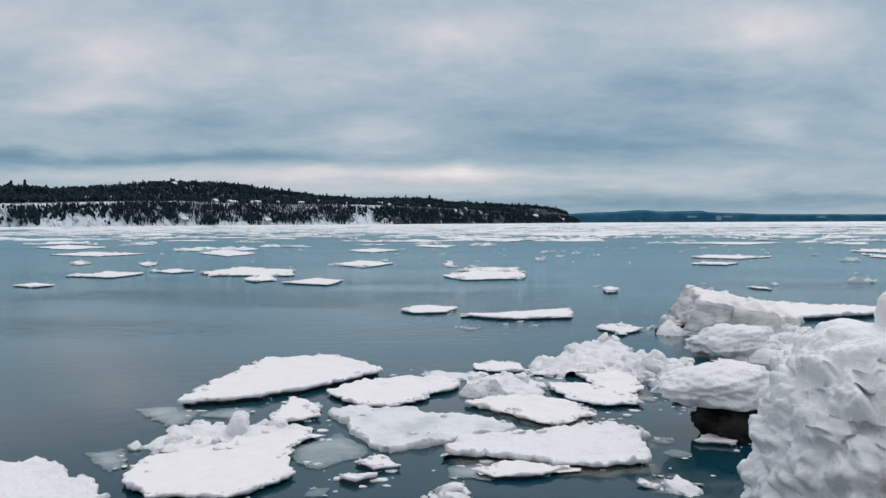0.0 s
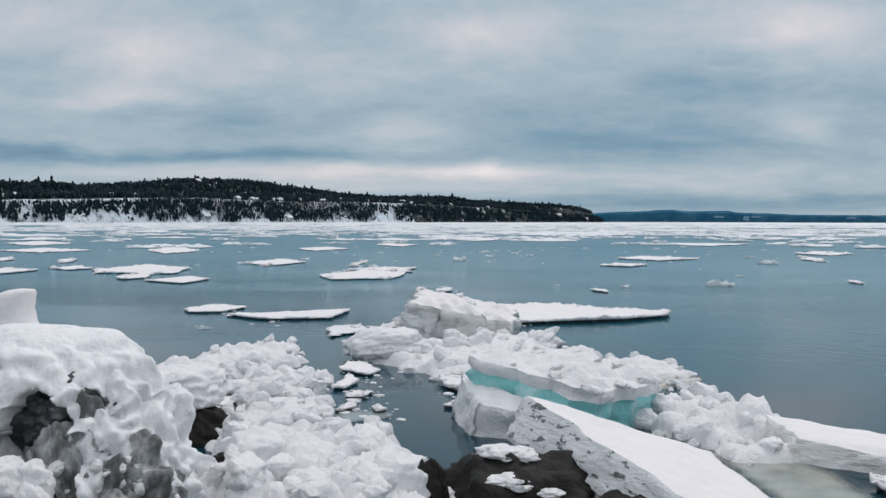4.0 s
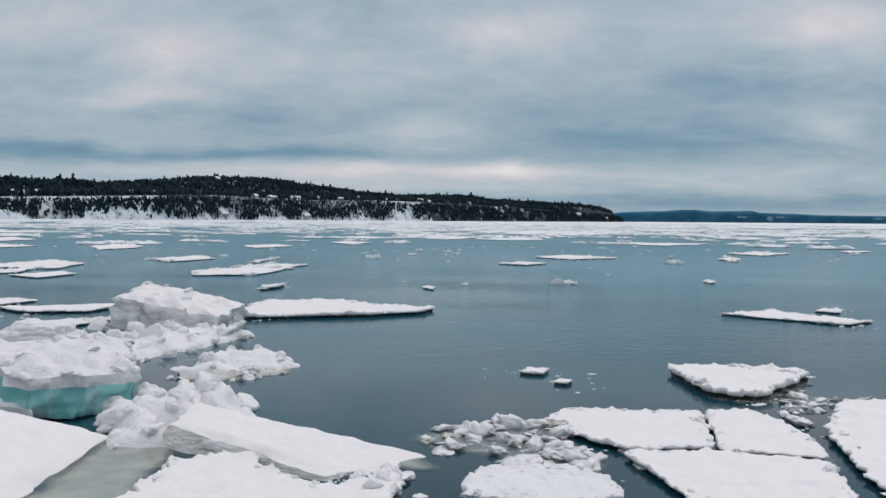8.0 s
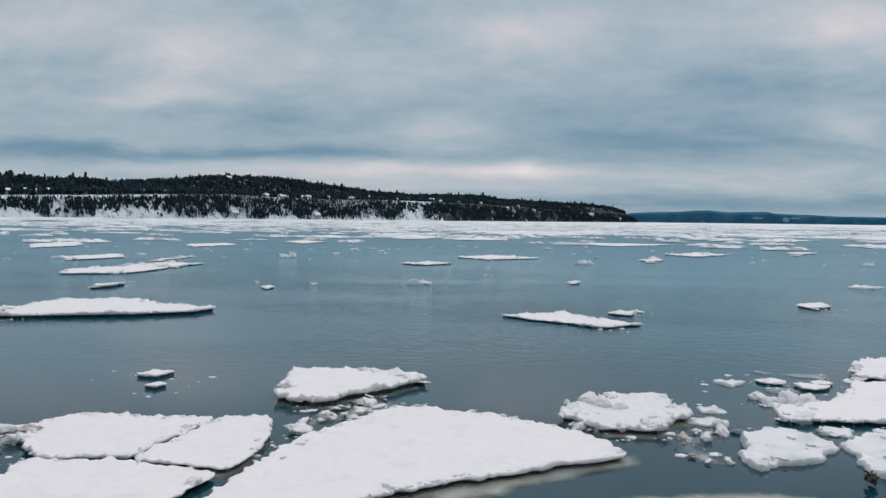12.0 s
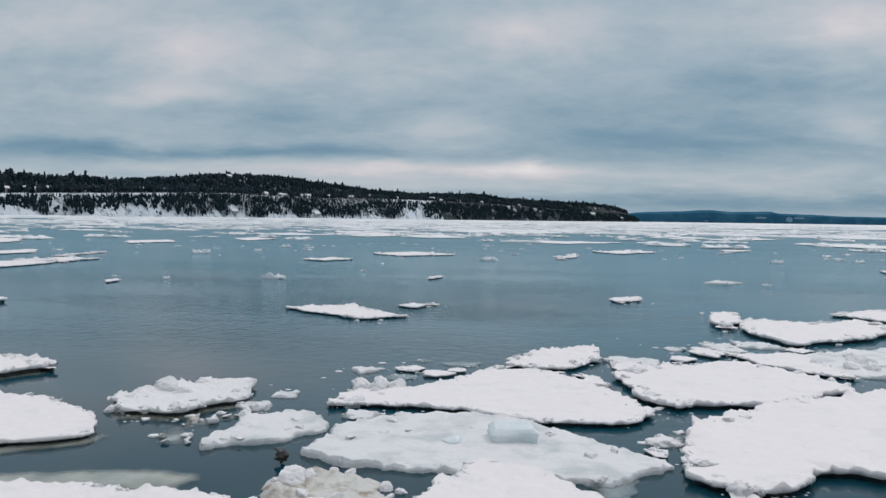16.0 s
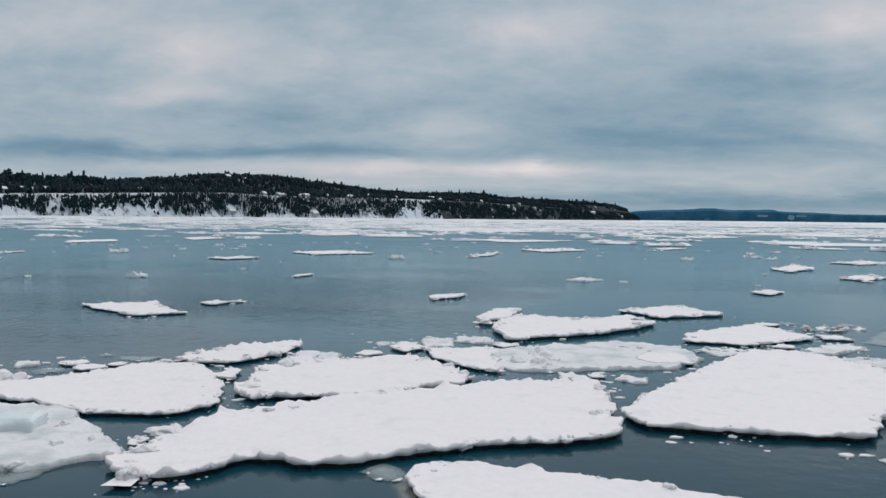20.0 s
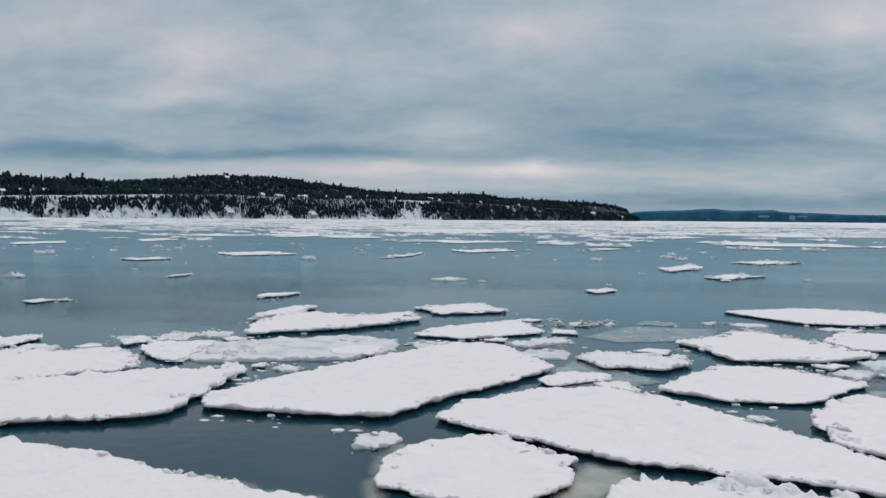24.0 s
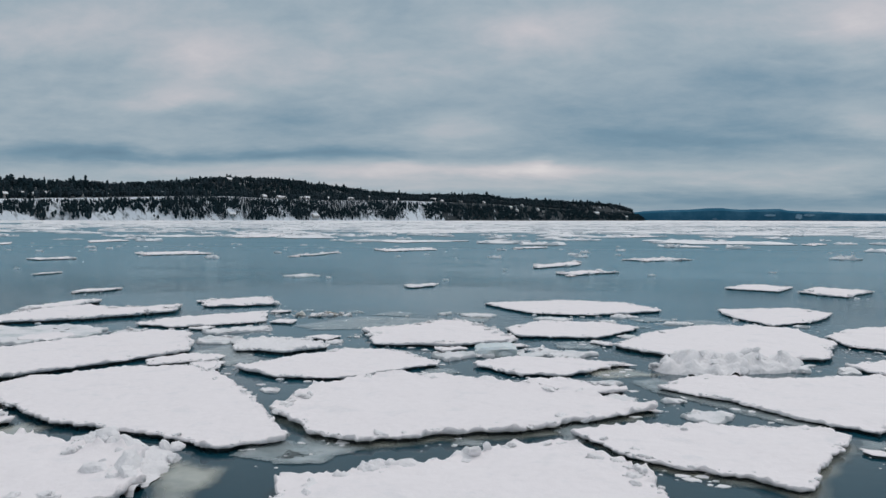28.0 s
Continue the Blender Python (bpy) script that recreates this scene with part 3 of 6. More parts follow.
    if not distant:
        crumb = rim_crumbs(pts, c, top, rnd, 0.075)
        if crumb:
            tagged(part("crumbly_rim", crumb, ob, "crumbly snow along the rim"), "crumbly snow along the rim", "", "", "stuff")
    if crushed or size > 0.9:
        every = 0.26 if crushed else 0.55
        per = sum((b - a).length for a, b in zip(pts, pts[1:]))
        big = 2.6 if distant else 1.0
        for _ in range(int(min(64 if crushed else 30, per / every))):
            i = rnd.randrange(len(pts))
            if fbm(pts[i].x * 0.6, pts[i].y * 0.6, 9.0, 2) < (-0.05 if crushed else 0.0):
                continue
            q = pts[i].lerp(c, min(0.5, rnd.uniform(0.0, 0.30) / max(0.3, (c - pts[i]).length)))
            put_chunk(ob, rnd, q.x - c.x, q.y - c.y, top * rnd.uniform(0.7, 1.0), big * rnd.uniform(0.04, 0.15 if crushed else 0.09) * (1 + min(3.0, size) * 0.06), CHUNKS)
    return ob


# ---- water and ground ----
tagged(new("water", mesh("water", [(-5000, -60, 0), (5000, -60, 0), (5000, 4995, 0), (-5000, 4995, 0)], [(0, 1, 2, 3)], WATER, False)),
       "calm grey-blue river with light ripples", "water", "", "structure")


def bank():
    """The unseen shore under and behind the camera's way, dark and raised to cut fill light."""
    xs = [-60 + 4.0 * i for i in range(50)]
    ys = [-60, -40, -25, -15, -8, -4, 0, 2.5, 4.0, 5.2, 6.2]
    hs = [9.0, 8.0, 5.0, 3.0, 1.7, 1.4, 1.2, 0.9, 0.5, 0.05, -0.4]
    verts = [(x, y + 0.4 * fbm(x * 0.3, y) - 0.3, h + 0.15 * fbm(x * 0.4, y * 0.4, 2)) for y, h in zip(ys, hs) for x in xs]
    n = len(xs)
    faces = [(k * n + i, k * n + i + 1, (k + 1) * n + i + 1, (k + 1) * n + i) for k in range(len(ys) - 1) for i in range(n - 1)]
    return tagged(new("ground", mesh("ground", verts, faces, BANK)), "unseen dark stony bank with patches of snow, cuts the fill light", "ground", "", "structure")


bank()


# ---- far shore ----
SHORE, ALONG, INLAND = Vector((-310, 1100)), Vector((0.486, 0.874)), Vector((-0.874, 0.486))
RIDGE = [(-900, 44.0), (-263, 44.0), (-219, 47.0), (-164, 46.9), (-104, 45.2), (-7, 53.3), (74, 62.9), (153, 66.1), (232, 66.4), (320, 61.3), (384, 56.6), (458, 51.6), (534, 48.4), (615, 48.7), (702, 51.5), (796, 54.6), (898, 47.0), (1008, 44.4), (1127, 44.6), (1258, 41.7), (1403, 36.9), (1505, 27.0), (1696, 20.8), (1720, 1.0)]
BLUFF = [(-900, 22.7), (-355, 22.7), (-184, 29.0), (-51, 33.5), (33, 32.2), (128, 31.6), (331, 35.3), (512, 35.8), (737, 34.0), (1023, 28.9), (1400, 18.9), (1720, 3.0)]
FAR_TOP = [(0.000, 29.0), (0.133, 35.0), (0.160, 47.1), (0.201, 51.8), (0.241, 61.9), (0.268, 52.4), (0.315, 57.4), (0.325, 47.2), (0.368, 44.0), (0.401, 37.7), (0.445, 37.3), (1.200, 20.0)]


def lerp_table(table, s):
    for (a, va), (b, vb) in zip(table, table[1:]):
        if s <= b:
            k = max(0.0, (s - a) / (b - a))
            return va + (vb - va) * k
    return table[-1][1]


def ridge_depth(s):
    return 205 - 160 * min(1.0, max(0.0, (s - 400) / 900))


def place(s, d):
    """Plan position s along the shore and d inland; the far end bends away."""
    p = SHORE + ALONG * s + INLAND * (d + 0.37 * max(0.0, s - 1480))
    return p


def hill_height(s, d):
    """Ground height of the wooded hill, s metres along the shore and d metres inland."""
    s2 = s + 8 * fbm(s * 0.02, d * 0.02, 1)
    ridge, cliff = lerp_table(RIDGE, s2), lerp_table(BLUFF, s2)
    cliff = min(cliff, ridge)
    rd = ridge_depth(s)
    flat = min(60.0, rd * 0.6)
    foot = min(26.0, rd * 0.5)
    fade = min(1.0, max(0.0, (1690 - s) / 40))
    if d < 0:
        return -1.0
    if d < foot:
        k = d / foot
        h = 2.2 * min(1, k * 8) + (cliff - 2.2) * max(0, (k - 0.08) / 0.92) ** 0.85
    elif d < flat:
        h = cliff + (d - foot) * 0.03
    else:
        k = min(1.0, (d - flat) / (rd - flat))
        k = k * k * (3 - 2 * k)
        h = cliff + 1 + (ridge - cliff - 1) * k
    if d > rd + 40:
        h *= max(0.0, 1 - (d - rd - 40) / 300)
    return h * fade + 1.2 * fbm(s * 0.05, d * 0.05, 5) * min(1, d / 20) * fade


def far_hill(name, s_from, s_to, ds, mat, label):
    ss = list(np.arange(s_from, s_to + 1, 9.0))
    verts = []
    for d in ds:
        for s in ss:
            edge = 5 * fbm(s * 0.015, 2.0, 8) + 2.5 * fbm(s * 0.08, d * 0.05, 3)
            p = place(float(s), d + edge)
            verts.append((p.x, p.y, hill_height(float(s), d)))
    n = len(ss)
    faces = [(k * n + i, (k + 1) * n + i, (k + 1) * n + i + 1, k * n + i + 1) for k in range(len(ds) - 1) for i in range(n - 1)]
    return tagged(new(name, mesh(name, verts, faces, mat)), label, "hill", "", "structure")


BLUFF_ROWS = [-6, 0, 1.2, 4, 8, 12, 16, 20, 24, 27, 30, 33]
far_hill("far_bluff", -900, 450, BLUFF_ROWS, HILL, "steep snowy bluff above the river")
far_hill("far_bluff", 450, 1701, BLUFF_ROWS, WOODED_GROUND, "steep wooded bank above the river")
far_hill("far_hill", -900, 1701, [33, 40, 50, 60, 75, 90, 110, 130, 150, 175, 200, 230, 260, 320, 420], WOODED_GROUND, "wooded hill with thin snow under the trees")


def tree_verts(kind, h, rnd):
    """Rings of one far tree: a ragged conifer, a rounded bare crown or a thin stem."""
    out = []
    if kind == "conifer":
        rows = [(0.0, 0.05), (0.12, 0.24), (0.34, 0.21), (0.30, 0.15), (0.58, 0.17), (0.55, 0.12), (0.84, 0.09)]
    elif kind == "crown":
        rows = [(0.0, 0.03), (0.22, 0.08), (0.40, 0.24), (0.55, 0.16), (0.66, 0.27), (0.78, 0.13), (0.90, 0.16)]
    else:
        rows = [(0.0, 0.03), (0.5, 0.03), (0.7, 0.07), (0.85, 0.045)]
    n = 6
    for z, r in rows:
        for i in range(n):
            a = i * math.tau / n + z * 2
            rr = r * h * rnd.uniform(0.45, 1.45)
            out.append((math.cos(a) * rr, math.sin(a) * rr, z * h + rnd.uniform(-0.06, 0.06) * h))
    out.append((0, 0, h))
    return out, band((n, len(rows)))


PLOTS = [(26, 30, 11), (-316, 90, 8), (-296, 90, 9), (-264, 90, 8), (-195, 80, 8), (-101, 90, 10), (-241, 60, 7), (97, 190, 14), (115, 170, 9), (119, 35, 10), (65, 30, 9), (203, 70, 9), (302, 60, 12), (347, 60, 9), (237, 60, 8), (432, 70, 10), (508, 70, 14), (493, 40, 9), (627, 80, 8), (734, 70, 9), (727, 20, 9), (787, 25, 9), (-55, 4, 9), (104, 3, 12), (114, 40, 8), (56, 30, 8), (219, 32, 10), (378, 60, 8), (1174, 16, 16), (850, 18, 10), (746, 14, 8), (868, 14, 8), (1358, 8, 9), (591, 60, 9), (642, 60, 8), (664, 50, 8), (-285, 85, 8), (-142, 85, 7)]


def on_plot(s, d):
    """House plots, with the view to the river kept open."""
    return any(abs(s - hs) < ln * 0.75 and max(hd - 15, 24.0 if hd > 26 else hd - 6) < d < hd + 5 for hs, hd, ln in PLOTS)


def woods(name, count, mat, pick, label, seed):
    rnd = random.Random(seed)
    verts, faces = [], []
    made = 0
    while made < count:
        got = pick(rnd)
        if not got:
            continue
        s, d, kind, h = got
        if on_plot(s, d):
            made += 0.05
            continue
        p = place(s, d)
        vs, fs = tree_verts(kind, h, rnd)
        base = len(verts)
        z = hill_height(s, d) - 0.3
        verts += [(p.x + v[0], p.y + v[1], z + v[2]) for v in vs]
        faces += [tuple(i + base for i in f) for f in fs]
        made += 1
    me = mesh(name, verts, faces, mat, False)
    return tagged(new(name, me), label, "woods", "", "stuff")


def along(rnd):
    # the woods are denser on the nearer stretches
    return -880 + 2560 * rnd.random() ** 1.15


def pick_conifer(rnd):
    s = along(rnd)
    d = rnd.uniform(40 if rnd.random() < 0.3 else 62, ridge_depth(s) + 40)
    if fbm(s * 0.012, d * 0.02, 11, 3) < -0.45:
        return None
    return s, d, "conifer" if rnd.random() < 0.55 else "crown", rnd.uniform(4.5, 9) * (1 + 0.45 * fbm(s * 0.022, 1.0, 3, 3)) * (1.6 if rnd.random() < 0.06 else 1)


def pick_crown(rnd):
    s = along(rnd)
    d = rnd.uniform(36, max(50, ridge_depth(s) + 40))
    if fbm(s * 0.014, d * 0.02, 31, 3) < -0.05:
        return None
    return s, d, "crown", rnd.uniform(6, 10)


def pick_bluff(rnd):
    s = along(rnd)
    d = rnd.uniform(1.5, min(21.0, ridge_depth(s) * 0.5 + 2))
    # wooded and open stretches alternate
    if s > 150:
        ok = fbm(s * 0.03, d * 0.09, 27, 3) > (-0.02 if s < 420 else -0.32)
    elif s > -30:
        ok = fbm(s * 0.03, d * 0.08, 23, 3) > -0.05
    else:
        reach = 8.5 - 24 * fbm(s * 0.035, 4.0, 21, 3) - (4.0 if s < -230 else 0.0)
        ok = d > reach or fbm(s * 0.06, d * 0.10, 25, 3) > 0.30
    if not ok:
        return None
    h = rnd.uniform(3.5, 8)
    room = lerp_table(BLUFF, s) - hill_height(s, d)
    if s < 380 and rnd.random() < 0.93:
        h = min(h, room + 0.3)                  # the snowy brink stays open
        if h < 2.0:
            return None
    return s, d, "conifer" if rnd.random() < 0.3 else "crown", h


def pick_stem(rnd):
    s = rnd.uniform(-150, 330) if rnd.random() < 0.6 else along(rnd)
    d = rnd.uniform(2, 25)
    if s < -150 and rnd.random() < 0.6:
        return None
    return s, d, "stem", rnd.uniform(3.5, 8)


woods("hill_conifers", 10000, CONIFER, pick_conifer, "dark conifer woods on a snowy hill", 1)
woods("hill_bare_trees", 5500, BARE, pick_crown, "leafless grey-brown woods on a snowy hill", 2)
woods("bluff_trees", 6600, CONIFER, pick_bluff, "dark trees clinging to a snowy bluff", 3)
woods("bluff_stems", 6500, BARE, pick_stem, "thin bare trees on a snowy bluff", 4)


def house(s, d, length, width, height, turn, label):
    p = place(s, d)
    z = hill_height(s, d) - 0.5
    ob = thing("house", p.x, p.y, z, label, "house", "hillside houses")
    ob.rotation_euler = (0, 0, math.atan2(ALONG.y, ALONG.x) + radians(turn))
    length, width, height = length * 0.85, width * 0.85, height * 0.8
    a, b, h = length / 2, width / 2, height
    part("wall", mesh("wall", [(-a, -b, 0), (a, -b, 0), (a, b, 0), (-a, b, 0), (-a, -b, h), (a, -b, h), (a, b, h), (-a, b, h), (-a, 0, h + width * 0.36), (a, 0, h + width * 0.36)],
                      [(0, 1, 5, 4), (1, 2, 6, 9, 5), (2, 3, 7, 6), (3, 0, 4, 8, 7)], HOUSE_WALL, False), ob)
    e, r = 0.5, height + width * 0.36 + 0.25
    part("roof", mesh("roof", [(-a - e, -b - e, h - 0.1), (a + e, -b - e, h - 0.1), (a + e, 0, r), (-a - e, 0, r), (a + e, b + e, h - 0.1), (-a - e, b + e, h - 0.1),
                               (-a - e, -b - e, h + 0.3), (a + e, -b - e, h + 0.3), (a + e, 0, r + 0.4), (-a - e, 0, r + 0.4), (a + e, b + e, h + 0.3), (-a - e, b + e, h + 0.3)],
                      [(6, 7, 8, 9), (9, 8, 10, 11), (0, 3, 2, 1), (3, 5, 4, 2), (0, 1, 7, 6), (5, 11, 10, 4), (1, 2, 8, 7), (2, 4, 10, 8), (0, 6, 9, 3), (3, 9, 11, 5)], HOUSE_ROOF, False), ob, "snow-covered roof")
    k = max(2, int(length / 3))
    for i in range(k):
        x = -a + (i + 0.5) * length / k
        part("window", mesh("window", [(x - 0.6, -b - 0.03, 1.0), (x + 0.6, -b - 0.03, 1.0), (x + 0.6, -b - 0.03, 2.3), (x - 0.6, -b - 0.03, 2.3),
                                       (x - 0.6, -b + 0.1, 1.0), (x + 0.6, -b + 0.1, 1.0), (x + 0.6, -b + 0.1, 2.3), (x - 0.6, -b + 0.1, 2.3)],
                            [(0, 1, 2, 3), (0, 4, 5, 1), (1, 5, 6, 2), (2, 6, 7, 3), (3, 7, 4, 0)], DARK_GLASS, False), ob)
    return ob


house(26, 30, 11, 7, 4.0, 15, 'small house with a snow-covered roof among trees')
house(-316, 90, 8, 7, 4.0, -5, 'small house with a snow-covered roof among trees')
house(-296, 90, 9, 7, 4.0, 5, 'small house with a snow-covered roof among trees')
house(-264, 90, 8, 7, 4.0, -9, 'small house with a snow-covered roof among trees')
house(-195, 80, 8, 7, 4.0, 5, 'small house with a snow-covered roof among trees')
house(-101, 90, 10, 7, 4.0, -24, 'small house with a snow-covered roof among trees')
house(-241, 60, 7, 7, 4.0, -10, 'small house with a snow-covered roof among trees')
house(97, 190, 14, 9, 5.5, 10, 'small house with a snow-covered roof among trees')
house(115, 170, 9, 7, 4.0, 20, 'small house with a snow-covered roof among trees')
house(119, 35, 10, 7, 4.0, -10, 'small house with a snow-covered roof among trees')
house(65, 30, 9, 7, 4.0, 10, 'small house with a snow-covered roof among trees')
house(203, 70, 9, 7, 4.0, -15, 'small house with a snow-covered roof among trees')
house(302, 60, 12, 9, 5.5, 10, 'small house with a snow-covered roof among trees')
house(347, 60, 9, 7, 4.0, 6, 'small house with a snow-covered roof among trees')
house(237, 60, 8, 7, 4.0, 9, 'small house with a snow-covered roof among trees')
house(432, 70, 10, 7, 4.0, 0, 'small house with a snow-covered roof among trees')
house(508, 70, 14, 9, 5.5, -20, 'small house with a snow-covered roof among trees')
house(493, 40, 9, 7, 4.0, -15, 'small house with a snow-covered roof among trees')
house(627, 80, 8, 7, 4.0, -20, 'small house with a snow-covered roof among trees')
house(734, 70, 9, 7, 4.0, 1, 'small house with a snow-covered roof among trees')
house(727, 20, 9, 7, 4.0, -25, 'small house with a snow-covered roof among trees')
house(787, 25, 9, 7, 4.0, 15, 'small house with a snow-covered roof among trees')
house(-55, 4, 9, 7, 4.0, -20, 'small house with a snow-covered roof among trees')
house(104, 3, 12, 9, 5.5, -5, 'small house with a snow-covered roof among trees')
house(114, 40, 8, 7, 4.0, -16, 'small house with a snow-covered roof among trees')
house(56, 30, 8, 7, 4.0, 4, 'small house with a snow-covered roof among trees')
house(219, 32, 10, 7, 4.0, -21, 'small house with a snow-covered roof among trees')
house(378, 60, 8, 7, 4.0, -11, 'small house with a snow-covered roof among trees')
house(1174, 16, 16, 9, 5.5, -25, 'small house with a snow-covered roof among trees')
house(850, 18, 10, 7, 4.0, 11, 'small house with a snow-covered roof among trees')
house(746, 14, 8, 7, 4.0, 9, 'small house with a snow-covered roof among trees')
house(868, 14, 8, 7, 4.0, 24, 'small house with a snow-covered roof among trees')
house(1358, 8, 9, 7, 4.0, -18, 'small house with a snow-covered roof among trees')
house(591, 60, 9, 7, 4.0, 16, 'small house with a snow-covered roof among trees')
house(642, 60, 8, 7, 4.0, -23, 'small house with a snow-covered roof among trees')
house(664, 50, 8, 7, 4.0, -4, 'small house with a snow-covered roof among trees')
house(-285, 85, 8, 7, 4.0, 9, 'small house with a snow-covered roof among trees')
house(-142, 85, 7, 7, 4.0, -25, 'small house with a snow-covered roof among trees')


def far_ridge():
    """The low ridge that closes the river in the distance, with haze painted in blue."""
    us = np.linspace(0.02, 1.1, 140)
    verts = []
    for u in us:
        z = lerp_table(FAR_TOP, float(u)) + 2.0 * fbm(float(u) * 90, 1.0, 2, 4)
        x = 40 + float(u) * 3900
        verts += [(x, 3890, -2), (x, 3895, z * 0.45), (x, 3900, z * 0.8), (x, 3930, z), (x, 4100, z * 0.6)]
    faces = [(i * 5 + k, (i + 1) * 5 + k, (i + 1) * 5 + k + 1, i * 5 + k + 1) for i in range(len(us) - 1) for k in range(4)]
    ob = tagged(new("backdrop", mesh("backdrop", verts, faces, HAZED_RIDGE, False)), "low wooded ridge across the river, haze painted into its blue colour", "ridge", "", "structure")
    for u, z, w, h in ((0.300, 26, 26, 5), (0.333, 20, 16, 13), (0.345, 27, 24, 5), (0.462, 22, 30, 4), (0.235, 8, 10, 4)):
        x = 40 + u * 3900
        vs = [(x + w * math.cos(a) * (1 + 0.4 * fbm(a * 2, u * 50)), 3886, z + h * math.sin(a) * (1 + 0.4 * fbm(a * 2, u * 70))) for a in np.linspace(0, math.tau, 18)[:-1]]
        part("clearing", mesh("clearing", vs, [tuple(range(len(vs)))], HAZED_CLEARING, False), ob, "snowy clearing")


far_ridge()


# ---- drift ice towards the far shore ----
def drift_ice(name, near, far, cover, size, seed, kind_label):
    """Thin floes without number, packed closer with distance."""
    rnd = random.Random(seed)
    verts, faces = [], []
    area = 0.5 * 1.75 * (far * far - near * near)
    left = area * cover
    while left > 0:
        r = math.sqrt(rnd.uniform(near * near, far * far))
        a = rnd.uniform(-0.85, 0.9)
        x, y = 26 + r * math.sin(a), r * math.cos(a)
        rel = (Vector((x, y)) - SHORE).dot(INLAND)
        if rel > -4 and y < 2500:
            left -= 20
            continue
        lane = fbm(x * 0.006, y * 0.010, seed, 3)
        if lane < -0.15 and rnd.random() < 0.8:
            left -= 10
            continue
        ln = size * math.exp(rnd.gauss(0, 0.55))
        wd = ln * rnd.uniform(0.3, 0.75)
        turn = rnd.gauss(0, 0.35)
        n = rnd.randint(7, 11)
        h = rnd.uniform(0.12, 0.3)
        base = len(verts)
        ring = []
        for i in range(n):
            t = (i + rnd.uniform(-0.3, 0.3)) * math.tau / n
            rr = rnd.uniform(0.65, 1.1)
            px_, py_ = math.cos(t) * ln * 0.5 * rr, math.sin(t) * wd * 0.5 * rr
            ring.append((x + px_ * math.cos(turn) - py_ * math.sin(turn), y + px_ * math.sin(turn) + py_ * math.cos(turn)))
        mx, my = sum(q[0] for q in ring) / n, sum(q[1] for q in ring) / n
        for k, z in ((1.0, -0.05), (1.0, h * 0.7), (0.94, h)):
            verts += [(mx + (q[0] - mx) * k, my + (q[1] - my) * k, z + (rnd.uniform(0, h * 0.6) if k < 1 else 0)) for q in ring]
        verts.append((mx, my, h))
        faces += [tuple(i + base for i in f) for f in band((n, 3))]
        left -= ln * wd * 0.62
    return tagged(new(name, mesh(name, verts, faces, DRIFT, False)), kind_label, "drift ice", "", "stuff")


def small_floe(x, y, ln, wd, turn, rnd):
    n = rnd.randint(12, 18)
    h = min(rnd.uniform(0.09, 0.16), ln * 0.07)
    ring = []
    for i in range(n):
        t = (i + rnd.uniform(-0.35, 0.35)) * math.tau / n
        rr = rnd.uniform(0.62, 1.12)
        a, b = math.cos(t) * ln * 0.5 * rr, math.sin(t) * wd * 0.5 * rr
        ring.append((a * math.cos(turn) - b * math.sin(turn), a * math.sin(turn) + b * math.cos(turn)))
    verts = [(q[0] * k, q[1] * k, z + (rnd.uniform(0, h * 2.2) if 0.5 < k < 0.98 and rnd.random() < 0.5 else 0))
             for k, z in ((0.96, -0.05), (1.0, h * 0.4), (1.0, h * 0.8), (0.95, h), (0.6, h)) for q in ring] + [(0, 0, h)]
    ob = new("ice_floe", mesh("ice_floe", verts, band((n, 5)), DRIFT, False))
    ob.location = (x, y, 0)
    return tagged(ob, "small thin snowy floe adrift far out on the river", "ice floe", "drifting floes")


def drifting_floes(count, near, far, size, seed):
    rnd = random.Random(seed)
    made = 0
    while made < count:
        r = math.sqrt(rnd.uniform(near * near, far * far))
        a = rnd.uniform(-0.62, 0.75)
        x, y = 26 + r * math.sin(a), r * math.cos(a)
        if fbm(x * 0.012, y * 0.02, seed, 3) < -0.1 and rnd.random() < 0.7:
            continue
        ln = size * math.exp(rnd.gauss(0, 0.6))
        small_floe(x, y, ln, ln * rnd.uniform(0.3, 0.7), rnd.gauss(0, 0.4), rnd)
        made += 1


drifting_floes(150, 95, 175, 4.2, 5)
drifting_floes(105, 28, 95, 0.45, 15)
drift_ice("drift_ice", 170, 330, 0.60, 5.5, 6, "many thin snowy floes far out on the river")
drift_ice("pack_ice", 330, 800, 0.72, 11.0, 7, "close-packed snowy floes towards the far shore")
drift_ice("pack_ice", 800, 3800, 1.0, 60.0, 8, "close-packed white ice along the far shore")


# ---- crushed ice and rocks near the bank ----
def lump(name, cx, cy, rx, ry, height, mat, seed, parent, sub=5, rough=0.10, base=-0.2, shape=None, label=""):
    """A rounded uneven mass: a displaced ball, flat below."""
    bm = bmesh.new()
    bmesh.ops.create_icosphere(bm, subdivisions=sub, radius=1.0)
    for v in bm.verts:
        c = v.co.copy()
        k = 1 + rough * (noise.fractal(c * 1.6 + Vector((seed, 0, 0)), 1.0, 2.0, 3) + 0.5 * noise.fractal(c * 5 + Vector((0, seed, 0)), 0.9, 2.1, 4))
        c *= k
        if shape:
            c = shape(c)
        v.co = Vector((c.x * rx, c.y * ry, max(base, c.z * height)))
    me = bpy.data.meshes.new(name)
    bm.to_mesh(me)
    bm.free()
    me.materials.append(mat)
    me.polygons.foreach_set("use_smooth", [True] * len(me.polygons))
    ob = new(name, me)
    ob.parent = parent
    ob.location = (cx, cy, 0)
    return tagged(ob, label) if label else ob


